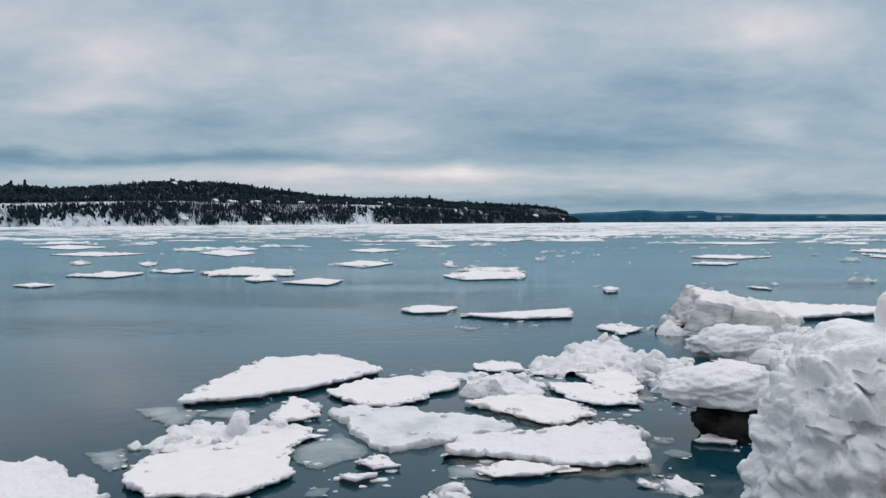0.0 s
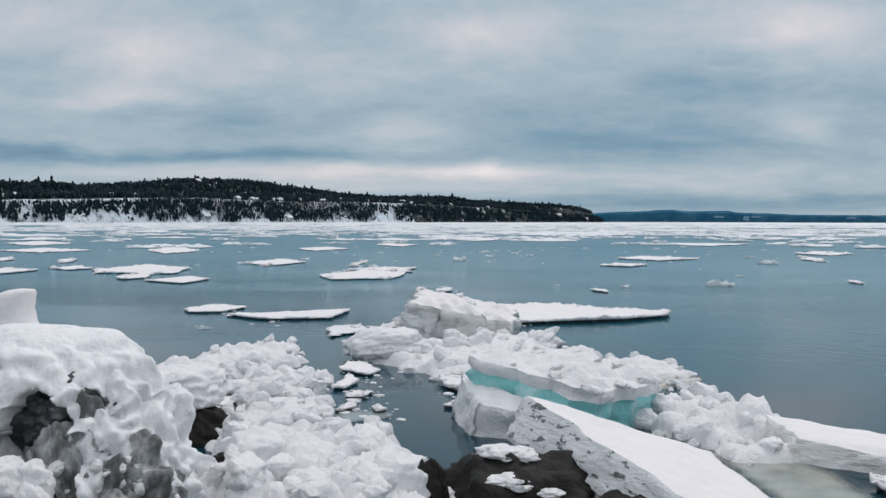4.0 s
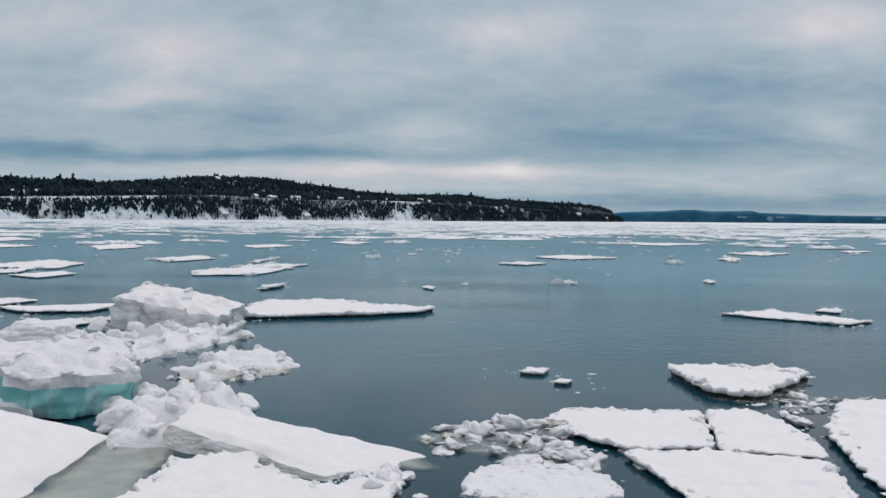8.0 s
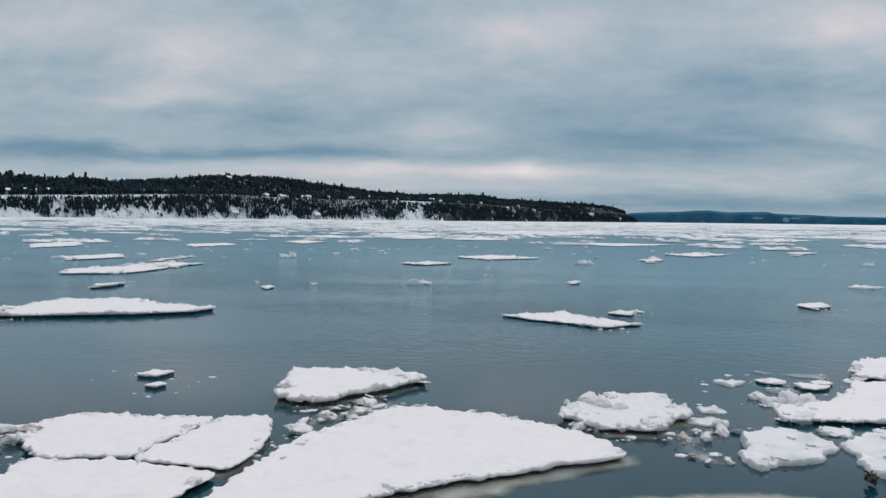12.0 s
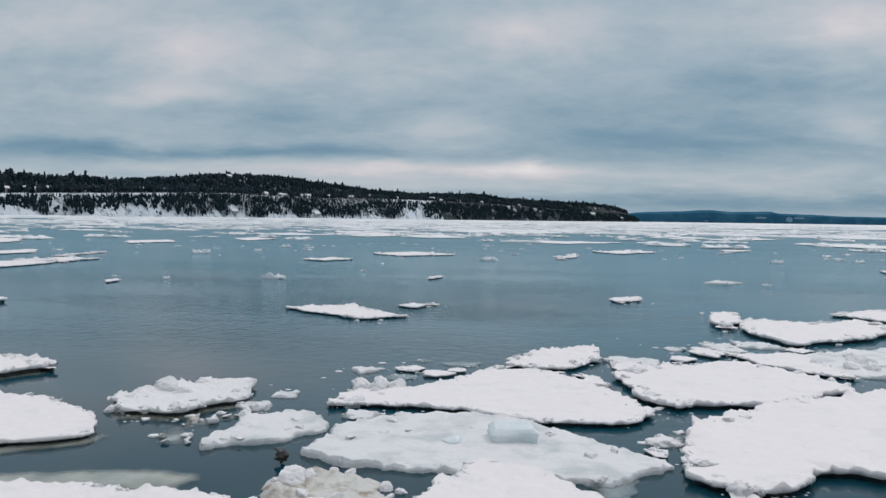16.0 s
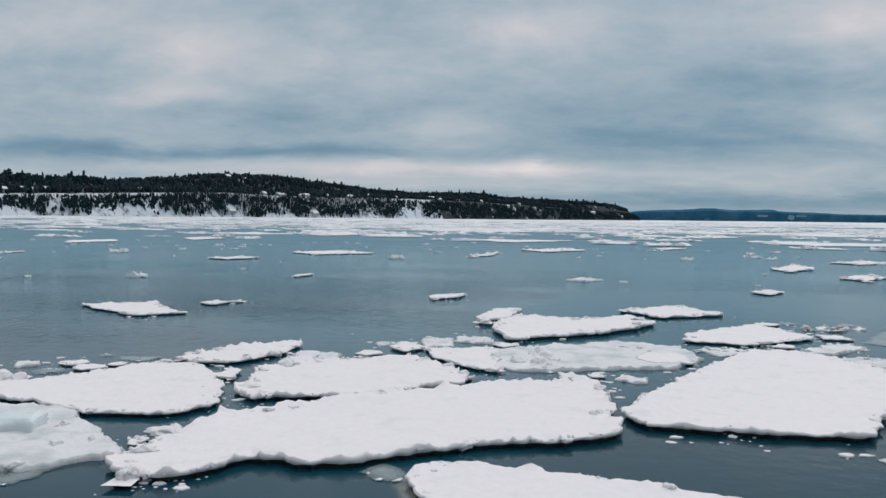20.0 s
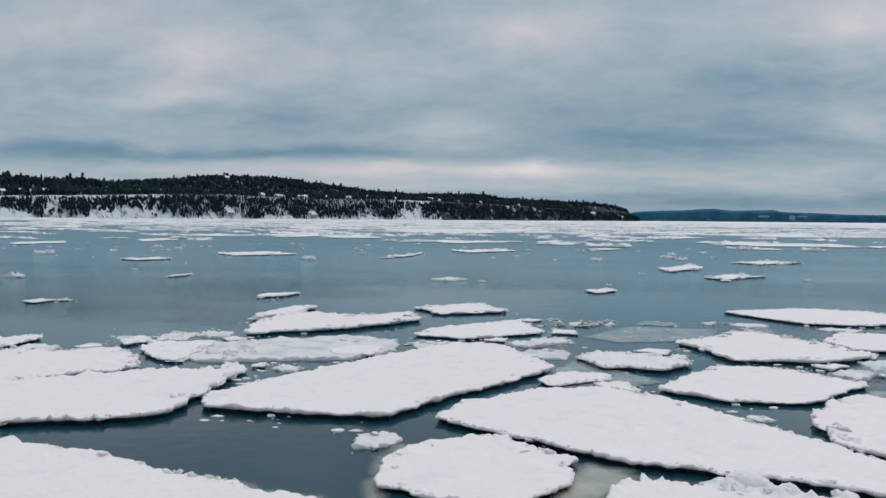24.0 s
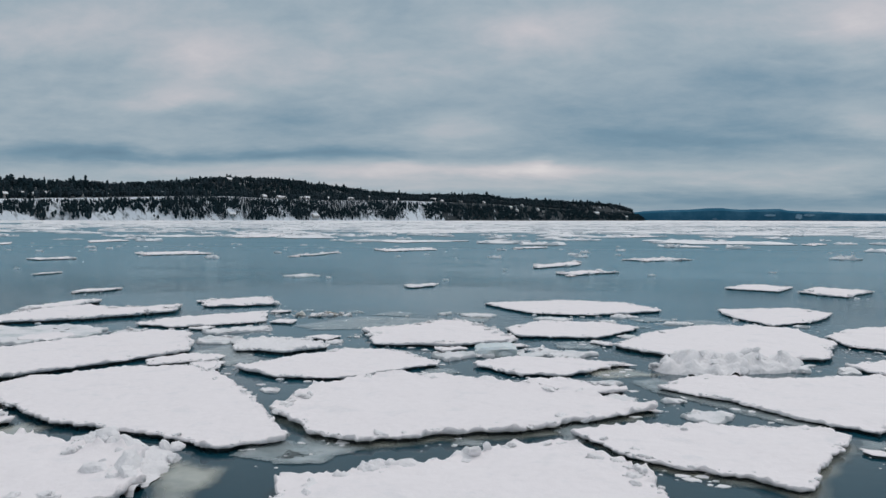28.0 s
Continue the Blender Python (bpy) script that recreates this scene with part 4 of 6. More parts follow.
def slab(name, corners, thick, rough, top_mat, side_mat, label, category="ice slab", groups="tilted ice slabs", snow_rows=0, hummock=0.8, lumps=0, flare=-0.10):
    """A thick broken plate of ice: four corners of its top, in space."""
    a, b, c, d = (Vector(q) for q in corners)
    up = (b - a).cross(d - a).normalized()
    if up.z < 0:
        up = -up
    n = 28
    mid = (a + b + c + d) / 4
    ob = thing(name, mid.x, mid.y, mid.z, label, category, groups)

    def grid(fn, nu, nv, mat, nm, smooth=True):
        vs = [fn(i / nu, j / nv) - mid for j in range(nv + 1) for i in range(nu + 1)]
        fs = [(j * (nu + 1) + i, j * (nu + 1) + i + 1, (j + 1) * (nu + 1) + i + 1, (j + 1) * (nu + 1) + i) for j in range(nv) for i in range(nu)]
        return mesh(nm, vs, fs, mat, smooth)

    def edge(u, v):
        p = a.lerp(b, u).lerp(d.lerp(c, u), v)
        e = min(u, 1 - u, v, 1 - v)
        wob = Vector((fbm(p.x * 2.5, p.y * 2.5, p.z * 2.5), fbm(p.y * 2.5, p.x * 2.5, p.z), 0))
        return p, e, wob

    def top(u, v):
        p, e, wob = edge(u, v)
        soft = min(1.0, e * 9)
        return p + wob * rough * (1 - soft) + up * (rough * hummock * fbm(p.x * 2.2, p.y * 2.2, 3, 5) * soft - (1 - soft) * 0.05)

    part("snow_top", grid(top, n, n, top_mat, "snow_top"), ob)
    # the broken sides run round the plate
    ring = [(i / n, 0.0) for i in range(n)] + [(1.0, i / n) for i in range(n)] + [(1 - i / n, 1.0) for i in range(n)] + [(0.0, 1 - i / n) for i in range(n)]
    verts, rows = [], 7
    for j in range(rows + 1):
        k = j / rows
        for u, v in ring:
            p = top(u, v)
            out = (p - mid)
            out = (out - up * out.dot(up)).normalized()
            w = fbm(p.x * 3, p.y * 3, k * 5 + p.z) * rough * 0.9 + (0.02 if j % 2 else -0.01) * min(1, thick * 2)
            verts.append(p - up * thick * k + out * (w * (0 if j == 0 else 1) + flare * thick * k) - mid)
    m = len(ring)
    cut = m * (snow_rows + 1)
    if snow_rows:
        part("snow_side", mesh("snow_side", verts[:cut], [tuple(reversed(f)) for f in band((m, snow_rows + 1), False)], top_mat), ob)
    low = verts[cut - m:] + [-up * thick]
    part("broken_side", mesh("broken_side", low, [tuple(reversed(f)) for f in band((m, rows + 1 - snow_rows))], side_mat), ob, "broken ice edge")
    rnd = random.Random(int(abs(mid.x) * 91))
    for _ in range(lumps):
        u, v = rnd.random(), rnd.random()
        if rnd.random() < 0.7:                          # most of them along the rim
            u, v = (rnd.choice((0.05, 0.95)), v) if rnd.random() < 0.5 else (u, rnd.choice((0.05, 0.95)))
        q = top(u, v) - mid
        put_chunk(ob, rnd, q.x, q.y, q.z, rnd.uniform(0.08, 0.22), CHUNKS, "snow_lump", 25)
    return ob


def snow_boulder():
    """Boulder capped with packed snow: a fin on top, a pitted flank, an overhang in front and bare rock below."""
    ob = thing("snow_boulder", 4.17, 6.78, 0, "large boulder buried under lumpy pitted white snow", "boulder")
    turn_c, turn_s = math.cos(radians(16)), math.sin(radians(16))
    around, low, high = 480, 26, 116
    dice = random.Random(12)
    pits = []
    for _ in range(95):
        x = dice.uniform(-1.45, 0.15) if dice.random() < 0.86 else dice.uniform(0.15, 1.3)
        z = dice.uniform(1.0, 1.78)
        r = dice.choice((0.02, 0.025, 0.03, 0.035, 0.05, 0.065))
        pits.append((x, z, r * dice.uniform(0.9, 1.6), r * dice.uniform(0.6, 1.0), r * dice.uniform(1.6, 3.4)))
    brink = [(-2.0, -0.5), (-0.95, 0.2), (-0.74, 0.95), (-0.46, 1.34), (-0.10, 1.37), (0.16, 1.33), (0.25, 1.36), (0.30, 1.56), (0.46, 1.68), (0.62, 1.62), (0.74, 1.50), (0.86, 1.22), (1.0, 0.85), (1.12, 0.3), (1.3, -0.5), (2.0, -0.5)]

    def surface(az, row):
        if row <= low:
            k = 1 - row / low
            ca, sa, ce, se = math.cos(az), math.sin(az), 1.0 - 0.14 * k, 0.0
            z = 0.55 - 0.70 * k
        else:
            el = (row - low) / high * math.pi / 2
            ca, sa, ce, se = math.cos(az), math.sin(az), math.cos(el), math.sin(el)
            z = None
        e = 2 / 2.25
        x = (1.45 if ca < 0 else 1.50) * ce ** e * math.copysign(abs(ca) ** e, ca)
        y = (1.08 if sa < 0 else 0.80) * ce ** e * math.copysign(abs(sa) ** e, sa)
        if z is None:
            z = 0.55 + 1.55 * se ** e
        up = se
        # shoulders on either side of the crown
        z += 0.12 * math.exp(-((x + 0.88) / 0.34) ** 2 - ((y - 0.1) / 0.4) ** 2) * up
        z += 0.10 * math.exp(-((x - 0.85) / 0.34) ** 2 - ((y - 0.1) / 0.45) ** 2) * up
        z -= 0.05 * math.exp(-((x + 0.42) / 0.16) ** 2) * up
        p = Vector((x * turn_c + y * turn_s, -x * turn_s + y * turn_c, z))
        out = Vector((p.x * 0.55, p.y, (z - 0.55) * 0.8 if z > 0.55 else 0.0)).normalized()
        side = max(0.0, min(1.0, (2.04 - p.z) / 0.45))
        left = max(0.0, min(1.0, (0.05 - p.x) / 0.5))
        q = p.copy()
        big = noise.fractal(q * 1.15 + Vector((7, 0, 0)), 1.0, 2.0, 2)
        bill = abs(noise.noise(q * 2.7 + Vector((3, 1, 5)))) + 0.6 * abs(noise.noise(q * 6.1)) + 0.12 * abs(noise.noise(q * 11.0))
        cell, cent = noise.voronoi(q * 4.6 + 0.2 * Vector((noise.noise(q * 3), noise.noise(q * 3 + Vector((9, 0, 0))), 0)))
        knob = max(0.0, 0.5 - cell[0])
        grit = noise.fractal(q * 16, 0.9, 2.1, 3)
        p += out * (0.07 * big + side * (0.26 * (bill - 0.35) + (0.17 if p.x < 0.2 else 0.10) * (knob - 0.15)) + (0.004 + 0.018 * side * (0.4 + left)) * grit)
        # thaw pits
        if p.y < 0.2 and p.z > 0.85:
            for px_, pz_, rx_, rz_, deep in pits:
                ux, uz = (q.x - px_) / rx_, (q.z - pz_) / rz_
                if abs(ux) < 2 and abs(uz) < 2:
                    p += Vector((0.0, 0.9, 0.3)) * deep * math.exp(-(ux * ux + uz * uz) ** 2)
        if p.y > 0.1:
            return p
        # lobe of snow over the bare rock
        p.y -= 0.17 * math.exp(-((p.x + 0.04) / 0.24) ** 2 - ((p.z - 1.55) / 0.15) ** 2)
        # the snow ends above the rock
        edge = lerp_table(brink, p.x) + 0.06 * fbm(p.x * 5, 3.0, 2)
        if p.z < edge:
            deep = 0.30 if p.x < 0.2 else 0.42 - 0.42 * max(0.0, p.x - 0.55)
            k = min(1.0, (edge - p.z) / (0.10 if p.x < 0.6 else 0.28))
            p.y += max(0.06, deep) * k ** 0.6
        return p

    rear = 130                                  # fewer points at the back
    turns = [math.pi * i / rear for i in range(rear)] + [math.pi + math.pi * i / (around - rear) for i in range(around - rear)]
    verts = [surface(az, row) for row in range(low + high) for az in turns]
    top = surface(0, low + high)
    part("snow_mass", mesh("snow_mass", verts + [top], band((around, low + high)), PITTED_SNOW), ob, "lumpy wind-packed snow with pits and an overhang")

    # the fin of snow leans to one side and runs out into the crown
    sides = [(0.0, -0.25, 0.36, 0.30), (0.10, -0.24, 0.28, 0.26), (0.22, -0.235, 0.20, 0.235), (0.36, -0.23, 0.16, 0.225), (0.52, -0.22, 0.15, 0.21), (0.66, -0.20, 0.155, 0.20),
             (0.78, -0.165, 0.17, 0.185), (0.88, -0.12, 0.185, 0.165), (0.95, -0.07, 0.195, 0.14), (1.0, 0.0, 0.19, 0.10)]
    rows, n = 34, 44
    fin = []
    for j in range(rows):
        k = j / (rows - 1)
        lo, hi, deep = (lerp_table([(q[0], q[c]) for q in sides], k) for c in (1, 2, 3))
        for i in range(n):
            a = i * math.tau / n
            ca, sa = math.cos(a), math.sin(a)
            v = Vector(((lo + hi) / 2 + (hi - lo) / 2 * math.copysign(abs(ca) ** 0.8, ca), deep * math.copysign(abs(sa) ** 0.85, sa), 0.45 * k))
            w = 1 + 0.10 * noise.fractal(v * 5 + Vector((4, 4, 4)), 1.0, 2.0, 3) + 0.02 * noise.noise(v * 30)
            fin.append((v.x * w, v.y * w, v.z))
    fin.append((0.10, 0, 0.462))
    part("snow_fin", mesh("snow_fin", fin, band((n, rows)), SNOW), ob, "leaning fin of smooth snow", pose(-0.19, 0.06, 1.905, 0, 0, -8))
    # dark lump added inside, as the carved snow alone stays too light
    lump("hollow_ice", 0.48, -0.44, 0.46, 0.36, 0.42, SHADED_HOLLOW, 14.0, ob, 6, 0.3, -1, None, "dark icy lump at the back of the hollow, shade in its colour").location.z = 1.44
    lump("glazed_rock", 0.84, -0.70, 0.56, 0.44, 0.90, GLAZED, 19.0, ob, 6, 0.34, -1, None, "ice-glazed rock under the snow").location.z = 0.55
    # the bare rock under the snow, with clods on it
    lump("rock", -0.38, -0.98, 0.92, 0.74, 1.46, ROCK, 5.0, ob, 6, 0.10, -0.3, lambda c: Vector((c.x * (0.66 if c.x < 0 else 1.0), c.y, c.z * (1 - 0.30 * abs(c.x)))), "dark wet rock")
    lump("rock", 0.52, -1.18, 0.62, 0.50, 1.02, ROCK, 8.0, ob, 5, 0.18, -0.3, None, "dark wet rock")
    for k, (x, y, z, sx, sy, sz) in enumerate(((0.56, -1.40, 1.17, 0.24, 0.22, 0.22), (0.36, -1.42, 1.18, 0.17, 0.15, 0.15), (0.74, -1.36, 1.10, 0.17, 0.15, 0.20), (0.50, -1.52, 1.02, 0.24, 0.18, 0.18),
                                               (0.80, -1.46, 0.98, 0.18, 0.16, 0.16), (0.16, -1.22, 1.32, 0.085, 0.07, 0.07), (0.24, -1.30, 1.26, 0.07, 0.06, 0.05))):
        part("snow_clod", KNOBS[k % len(KNOBS)], ob, "", pose(x, y, z, 15 * k, 25 * k, 70 * k) @ Matrix.Diagonal((sx, sy, sz, 1)))
    rnd = random.Random(4)
    for k in range(30):
        x = rnd.uniform(0.55, 1.3)
        put_chunk(ob, rnd, x, -1.02 + 0.30 * (x - 0.6) + rnd.uniform(-0.12, 0.12), rnd.uniform(0.75, 1.16), rnd.uniform(0.025, 0.07), KNOBS, "snow_crumb", 60)
    return ob


def rubble_heap(name, corners, height_at, seed, label, size, count, cells=2.1, lift=0.34, step=0.075, mat=None):
    """A frozen heap: an uneven mass of knobby snow with loose blocks on it. height_at(x, y) is its mean height."""
    rnd = random.Random(seed)
    poly = [tuple(c) for c in corners]
    cx, cy = (sum(c[k] for c in poly) / len(poly) for k in (0, 1))
    ob = thing(name, cx, cy, 0, label, "ice rubble", "ice rubble")
    x0, x1 = min(c[0] for c in poly), max(c[0] for c in poly)
    y0, y1 = min(c[1] for c in poly), max(c[1] for c in poly)
    nx, ny = int((x1 - x0) / step) + 1, int((y1 - y0) / step) + 1
    zs = {}
    verts, index, faces = [], {}, []

    def border(x, y):
        best = 9.0
        for a, b in zip(poly, poly[1:] + poly[:1]):
            ex, ey = b[0] - a[0], b[1] - a[1]
            k = min(1, max(0, ((x - a[0]) * ex + (y - a[1]) * ey) / (ex * ex + ey * ey)))
            best = min(best, math.hypot(x - a[0] - ex * k, y - a[1] - ey * k))
        return best if inside((x, y), poly) else -best

    for j in range(ny):
        for i in range(nx):
            x, y = x0 + i * step, y0 + j * step
            d = border(x, y) + 0.22 * fbm(x * 1.6, y * 1.6, seed)
            if d < -0.20:
                continue
            q = Vector((x, y, seed)) * cells
            f = noise.voronoi(q + 0.5 * Vector((fbm(x * 2, y * 2), fbm(y * 2, x * 2), 0)))[0]
            g = noise.voronoi(q * 2.7)[0]
            h = height_at(x, y) + 0.08 * (noise.turbulence(Vector((x * 3.1, y * 3.1, seed)), 4, False) - 0.5) + lift * (0.62 - f[0] * f[0] * 1.5) + lift * 0.34 * (0.4 - g[0] * g[0] * 1.2) + 0.14 * fbm(x * 0.9, y * 0.9, seed)
            edge = min(1.0, max(0.0, d / 0.30))
            z = max(0.04, h) * edge ** 0.55 if d > 0 else -0.10
            jx, jy = 0.3 * step * fbm(x * 8, y * 8, 1), 0.3 * step * fbm(x * 8, y * 8, 2)
            index[i, j] = len(verts)
            verts.append((x + jx - cx, y + jy - cy, z))
            zs[i, j] = z
    for (i, j), a in index.items():
        if (i + 1, j) in index and (i, j + 1) in index and (i + 1, j + 1) in index:
            faces.append((a, index[i + 1, j], index[i + 1, j + 1], index[i, j + 1]))
    part("snow_mass", mesh("snow_mass", verts, faces, mat or ROUGH_SNOW), ob)
    spots = sorted(index)
    for _ in range(count):
        i, j = rnd.choice(spots)
        s = size * rnd.choice((0.35, 0.5, 0.5, 0.7, 1.0))
        put_chunk(ob, rnd, x0 + i * step - cx, y0 + j * step - cy, max(0.0, zs[i, j]) + s * 0.1, s, KNOBS, "ice_block", 40)
    return ob


snow_boulder()
# heap between the boulder and the water
rubble_heap("ice_rubble", [(5.25, 6.4), (7.7, 6.3), (7.6, 8.1), (7.3, 9.2), (6.97, 9.8), (6.4, 10.25), (5.95, 10.7), (5.8, 11.5), (5.6, 12.5), (5.4, 13.6), (5.0, 14.8), (3.9, 15.4), (3.0, 15.6), (3.9, 13.8), (4.5, 11.8), (4.9, 9.6), (5.2, 8.2)],
            lambda x, y: (0.62 - 0.09 * max(0, y - 7.2) if y < 11.5 else 0.17) - 0.10 * max(0.0, x - 6.9), 2, "heap of knobby snowy ice rubble frozen together beside a boulder", 0.23, 250, 2.6, 0.26, 0.055)
# ice jam behind the slabs
rubble_heap("ice_shelf", [(5.3, 17.2), (6.2, 18.2), (8.4, 20.2), (10.3, 19.7), (9.6, 17.6), (8.6, 15.0), (7.6, 14.6), (6.6, 15.9)],
            lambda x, y: 0.17, 8, "shelf of rough white ice with lumps along its edge", 0.22, 60, 2.4, 0.14)
lump_shelf = thing("ice_block", 6.2, 17.0, 0.3, "thick rounded block of white ice overhanging the water", "ice block")
lump("snow_mass", 0, 0, 0.95, 0.65, 0.36, ROUGH_SNOW, 12.0, lump_shelf, 5, 0.22, -0.22)
slab("ice_slab", [(6.55, 21.6, 1.22), (9.1, 22.2, 0.62), (9.2, 20.2, 0.42), (6.7, 19.9, 0.92)], 0.85, 0.24, SNOW, STRATA_ICE, "tilted block of layered white ice among broken ice", hummock=0.8, lumps=5, flare=0.22)
slab("ice_slab", [(7.83, 11.9, 0.70), (9.4, 12.3, 0.50), (9.75, 10.6, 0.28), (8.05, 10.9, 0.52)], 0.66, 0.12, ROUGH_SNOW, ROUGH_SNOW, "white block of broken ice under another slab", flare=0.06)
slab("ice_slab", [(7.93, 11.65, 1.04), (9.7, 10.55, 0.74), (10.75, 11.8, 0.64), (9.9, 13.5, 0.86)], 0.62, 0.14, ROUGH_SNOW, BLUE_ICE, "thick tilted ice slab with a turquoise broken edge", snow_rows=2, hummock=1.5, lumps=18)
slab("ice_slab", [(8.66, 9.3, 0.98), (11.1, 10.35, 0.03), (11.35, 6.7, 0.05), (10.25, 6.4, 0.46)], 0.55, 0.07, SNOW, LAYERED_ICE, "thick tilted slab of snow-covered layered ice resting on rocks", flare=0.14)
slab("ice_slab", [(12.0, 10.95, 0.38), (15.65, 9.78, 0.00), (14.3, 8.75, 0.10), (12.05, 9.9, 0.34)], 0.45, 0.09, SNOW, STRATA_ICE, "long snowy ice slab sloping into the water", hummock=0.5, flare=0.45)
rubble_heap("ice_mound", [(10.5, 11.3), (11.3, 12.9), (12.2, 12.3), (12.9, 11.0), (12.0, 10.7), (11.0, 10.4)], lambda x, y: 0.26, 11, "mound of knobby snow between broken slabs", 0.28, 26)
rubble_heap("ice_mound", [(10.2, 14.4), (10.3, 16.3), (11.4, 16.6), (12.4, 15.7), (12.0, 15.0), (11.2, 14.5)], lambda x, y: 0.20, 13, "flat snowy ice with a dirty brown broken edge", 0.16, 12, 2.0, 0.10)
rubble_heap("dirty_ice", [(10.3, 14.05), (11.2, 14.15), (12.1, 14.7), (12.3, 15.1), (11.8, 15.1), (10.4, 14.6)], lambda x, y: 0.08, 48, "brown dirty broken ice along the foot of a floe", 0.13, 22, 3.4, 0.10, 0.05, DIRTY_ICE)
rubble_heap("ice_mound", [(11.0, 10.5), (12.2, 10.2), (12.0, 9.7), (11.2, 9.8)], lambda x, y: 0.12, 15, "low lump of snow between broken slabs", 0.16, 6, 2.0, 0.1)


def shore_rock(x, y, rx, ry, h, seed, patches, shape=None):
    ob = thing("shore_rock", x, y, 0, "dark wet rock or dark gap filler, with patches of snow, at the water", "rock", "shore rocks")
    lump("rock", 0, 0, rx, ry, h, ROCK, seed, ob, 5, 0.22, -0.3, shape)
    for k, (px_, py_, pz, s) in enumerate(patches):
        lump("snow_patch", px_, py_, s, s * 0.8, s * 0.25, ROUGH_SNOW, seed + k, ob, 4, 0.4, -1).location.z = pz
    return ob


shore_rock(8.48, 8.1, 0.92, 0.95, 0.58, 21.0, ((-0.15, 0.02, 0.585, 0.29), (-0.14, -0.50, 0.47, 0.24), (0.25, -0.6, 0.40, 0.12)))
shore_rock(9.6, 7.2, 1.0, 0.8, 0.42, 25.0, ())
# dark lump added for the shaded cavity between boulder and heap
shore_rock(5.55, 8.0, 0.5, 0.5, 0.55, 27.0, ())
shore_rock(7.55, 7.5, 0.30, 0.25, 0.62, 29.0, ())
shore_rock(4.05, 10.75, 0.66, 0.5, 0.56, 31.0, (), lambda c: Vector((c.x + 0.55 * (0.5 - c.z), c.y, c.z)))
shore_rock(5.95, 20.61, 0.42, 0.3, 0.20, 33.0, ())
cap = thing("ice_block", 3.7, 10.9, 0.62, "rounded block of white ice overhanging a dark rock", "ice block")
lump("snow_mass", 0.05, 0, 0.82, 0.62, 0.32, ROUGH_SNOW, 17.0, cap, 5, 0.16, -0.20, lambda c: Vector((c.x, c.y, c.z * (1.0 + 0.25 * c.x))))
driftwood = thing("driftwood", 27.75, 10.39, 0.05, "black wet driftwood stump among dirty ice", "driftwood")
part("stump", clod_mesh(97, 0.8, DEBRIS, 0.7), driftwood, "", pose(0, 0, 0.03, 20, 0, 30) @ Matrix.Diagonal((0.13, 0.10, 0.09, 1)))
part("snag", clod_mesh(98, 0.3, DEBRIS, 0.6, 2), driftwood, "", pose(-0.05, 0, 0.10, 0, 30, 0) @ Matrix.Diagonal((0.10, 0.04, 0.07, 1)))

slab("ice_block", [(30.12, 11.72, 0.26), (30.70, 11.80, 0.28), (30.76, 11.36, 0.25), (30.16, 11.30, 0.22)], 0.24, 0.035, BLUE_BLOCK, BLUE_BLOCK, "clear pale blue ice block lying on thin grey ice", "ice block", "blue ice blocks", hummock=0.5)
slab("ice_block", [(50.62, 17.62, 0.21), (51.46, 17.75, 0.24), (51.52, 17.16, 0.22), (50.66, 17.02, 0.18)], 0.24, 0.06, BLUE_BLOCK, BLUE_BLOCK, "clear pale blue ice block lying on thin grey ice", "ice block", "blue ice blocks", hummock=0.5)
blue = thing("ice_block", 29.65, 11.4, 0.03, "small rounded pale blue ice lump on thin grey ice", "ice block", "blue ice blocks")
part("block", block_mesh(296, 4, 0.5, BLUE_BLOCK, 13, 0.05), blue, "", Matrix.Diagonal((0.22, 0.16, 0.20, 1)))


# ---- floes, from the first to the last stretch ----
floe([(-4.22, 12.44), (-4.11, 13.75), (-3.68, 16.47), (-2.36, 16.86), (-1.10, 15.13), (-2.18, 13.61), (-3.45, 12.58)], 0.114, 0.08, "s", 'large flat snow-covered ice floe with ragged edges')
floe([(-2.02, 13.34), (-1.47, 14.30), (0.05, 14.69), (0.37, 14.05), (-0.23, 12.96), (-0.82, 12.17), (-1.47, 12.49)], 0.073, 0.08, "s", 'flat snow-covered ice floe with ragged edges')
floe([(-1.77, 12.12), (-1.28, 12.34), (-0.21, 11.87), (0.78, 11.51), (1.03, 10.86), (0.11, 10.39), (-0.67, 9.88), (-1.08, 10.41)], 0.07, 0.1, "w")
floe([(-0.07, 9.87), (0.48, 10.45), (1.64, 10.75), (2.41, 11.11), (2.68, 10.59), (2.45, 9.31), (1.79, 9.14), (0.77, 9.47), (0.10, 9.60)], 0.104, 0.15, "h", 'snow-covered ice floe with a crushed lumpy rim')
floe([(0.35, 12.45), (1.06, 13.02), (1.94, 12.70), (2.28, 11.74), (1.61, 11.03), (1.10, 11.49)], 0.073, 0.08, "s", 'flat snow-covered ice floe with ragged edges')
floe([(1.83, 13.94), (2.51, 13.82), (3.08, 13.34), (3.13, 12.41), (2.49, 12.27), (1.95, 12.76)], 0.07, 0.08, "s", 'flat snow-covered ice floe with ragged edges')
floe([(2.43, 14.87), (3.39, 15.14), (3.49, 13.56), (2.89, 12.91), (2.61, 13.82)], 0.07, 0.08, "s", 'flat snow-covered ice floe with ragged edges')
floe([(-2.58, 11.66), (-2.48, 12.87), (-1.90, 12.38), (-1.83, 11.64), (-2.30, 11.32)], 0.073, 0.08, "s", 'small flat snow-covered ice floe with ragged edges')
floe([(-4.82, 12.34), (-4.33, 12.53), (-3.72, 12.24), (-3.71, 11.43), (-3.98, 11.28)], 0.05, 0.06, "g")
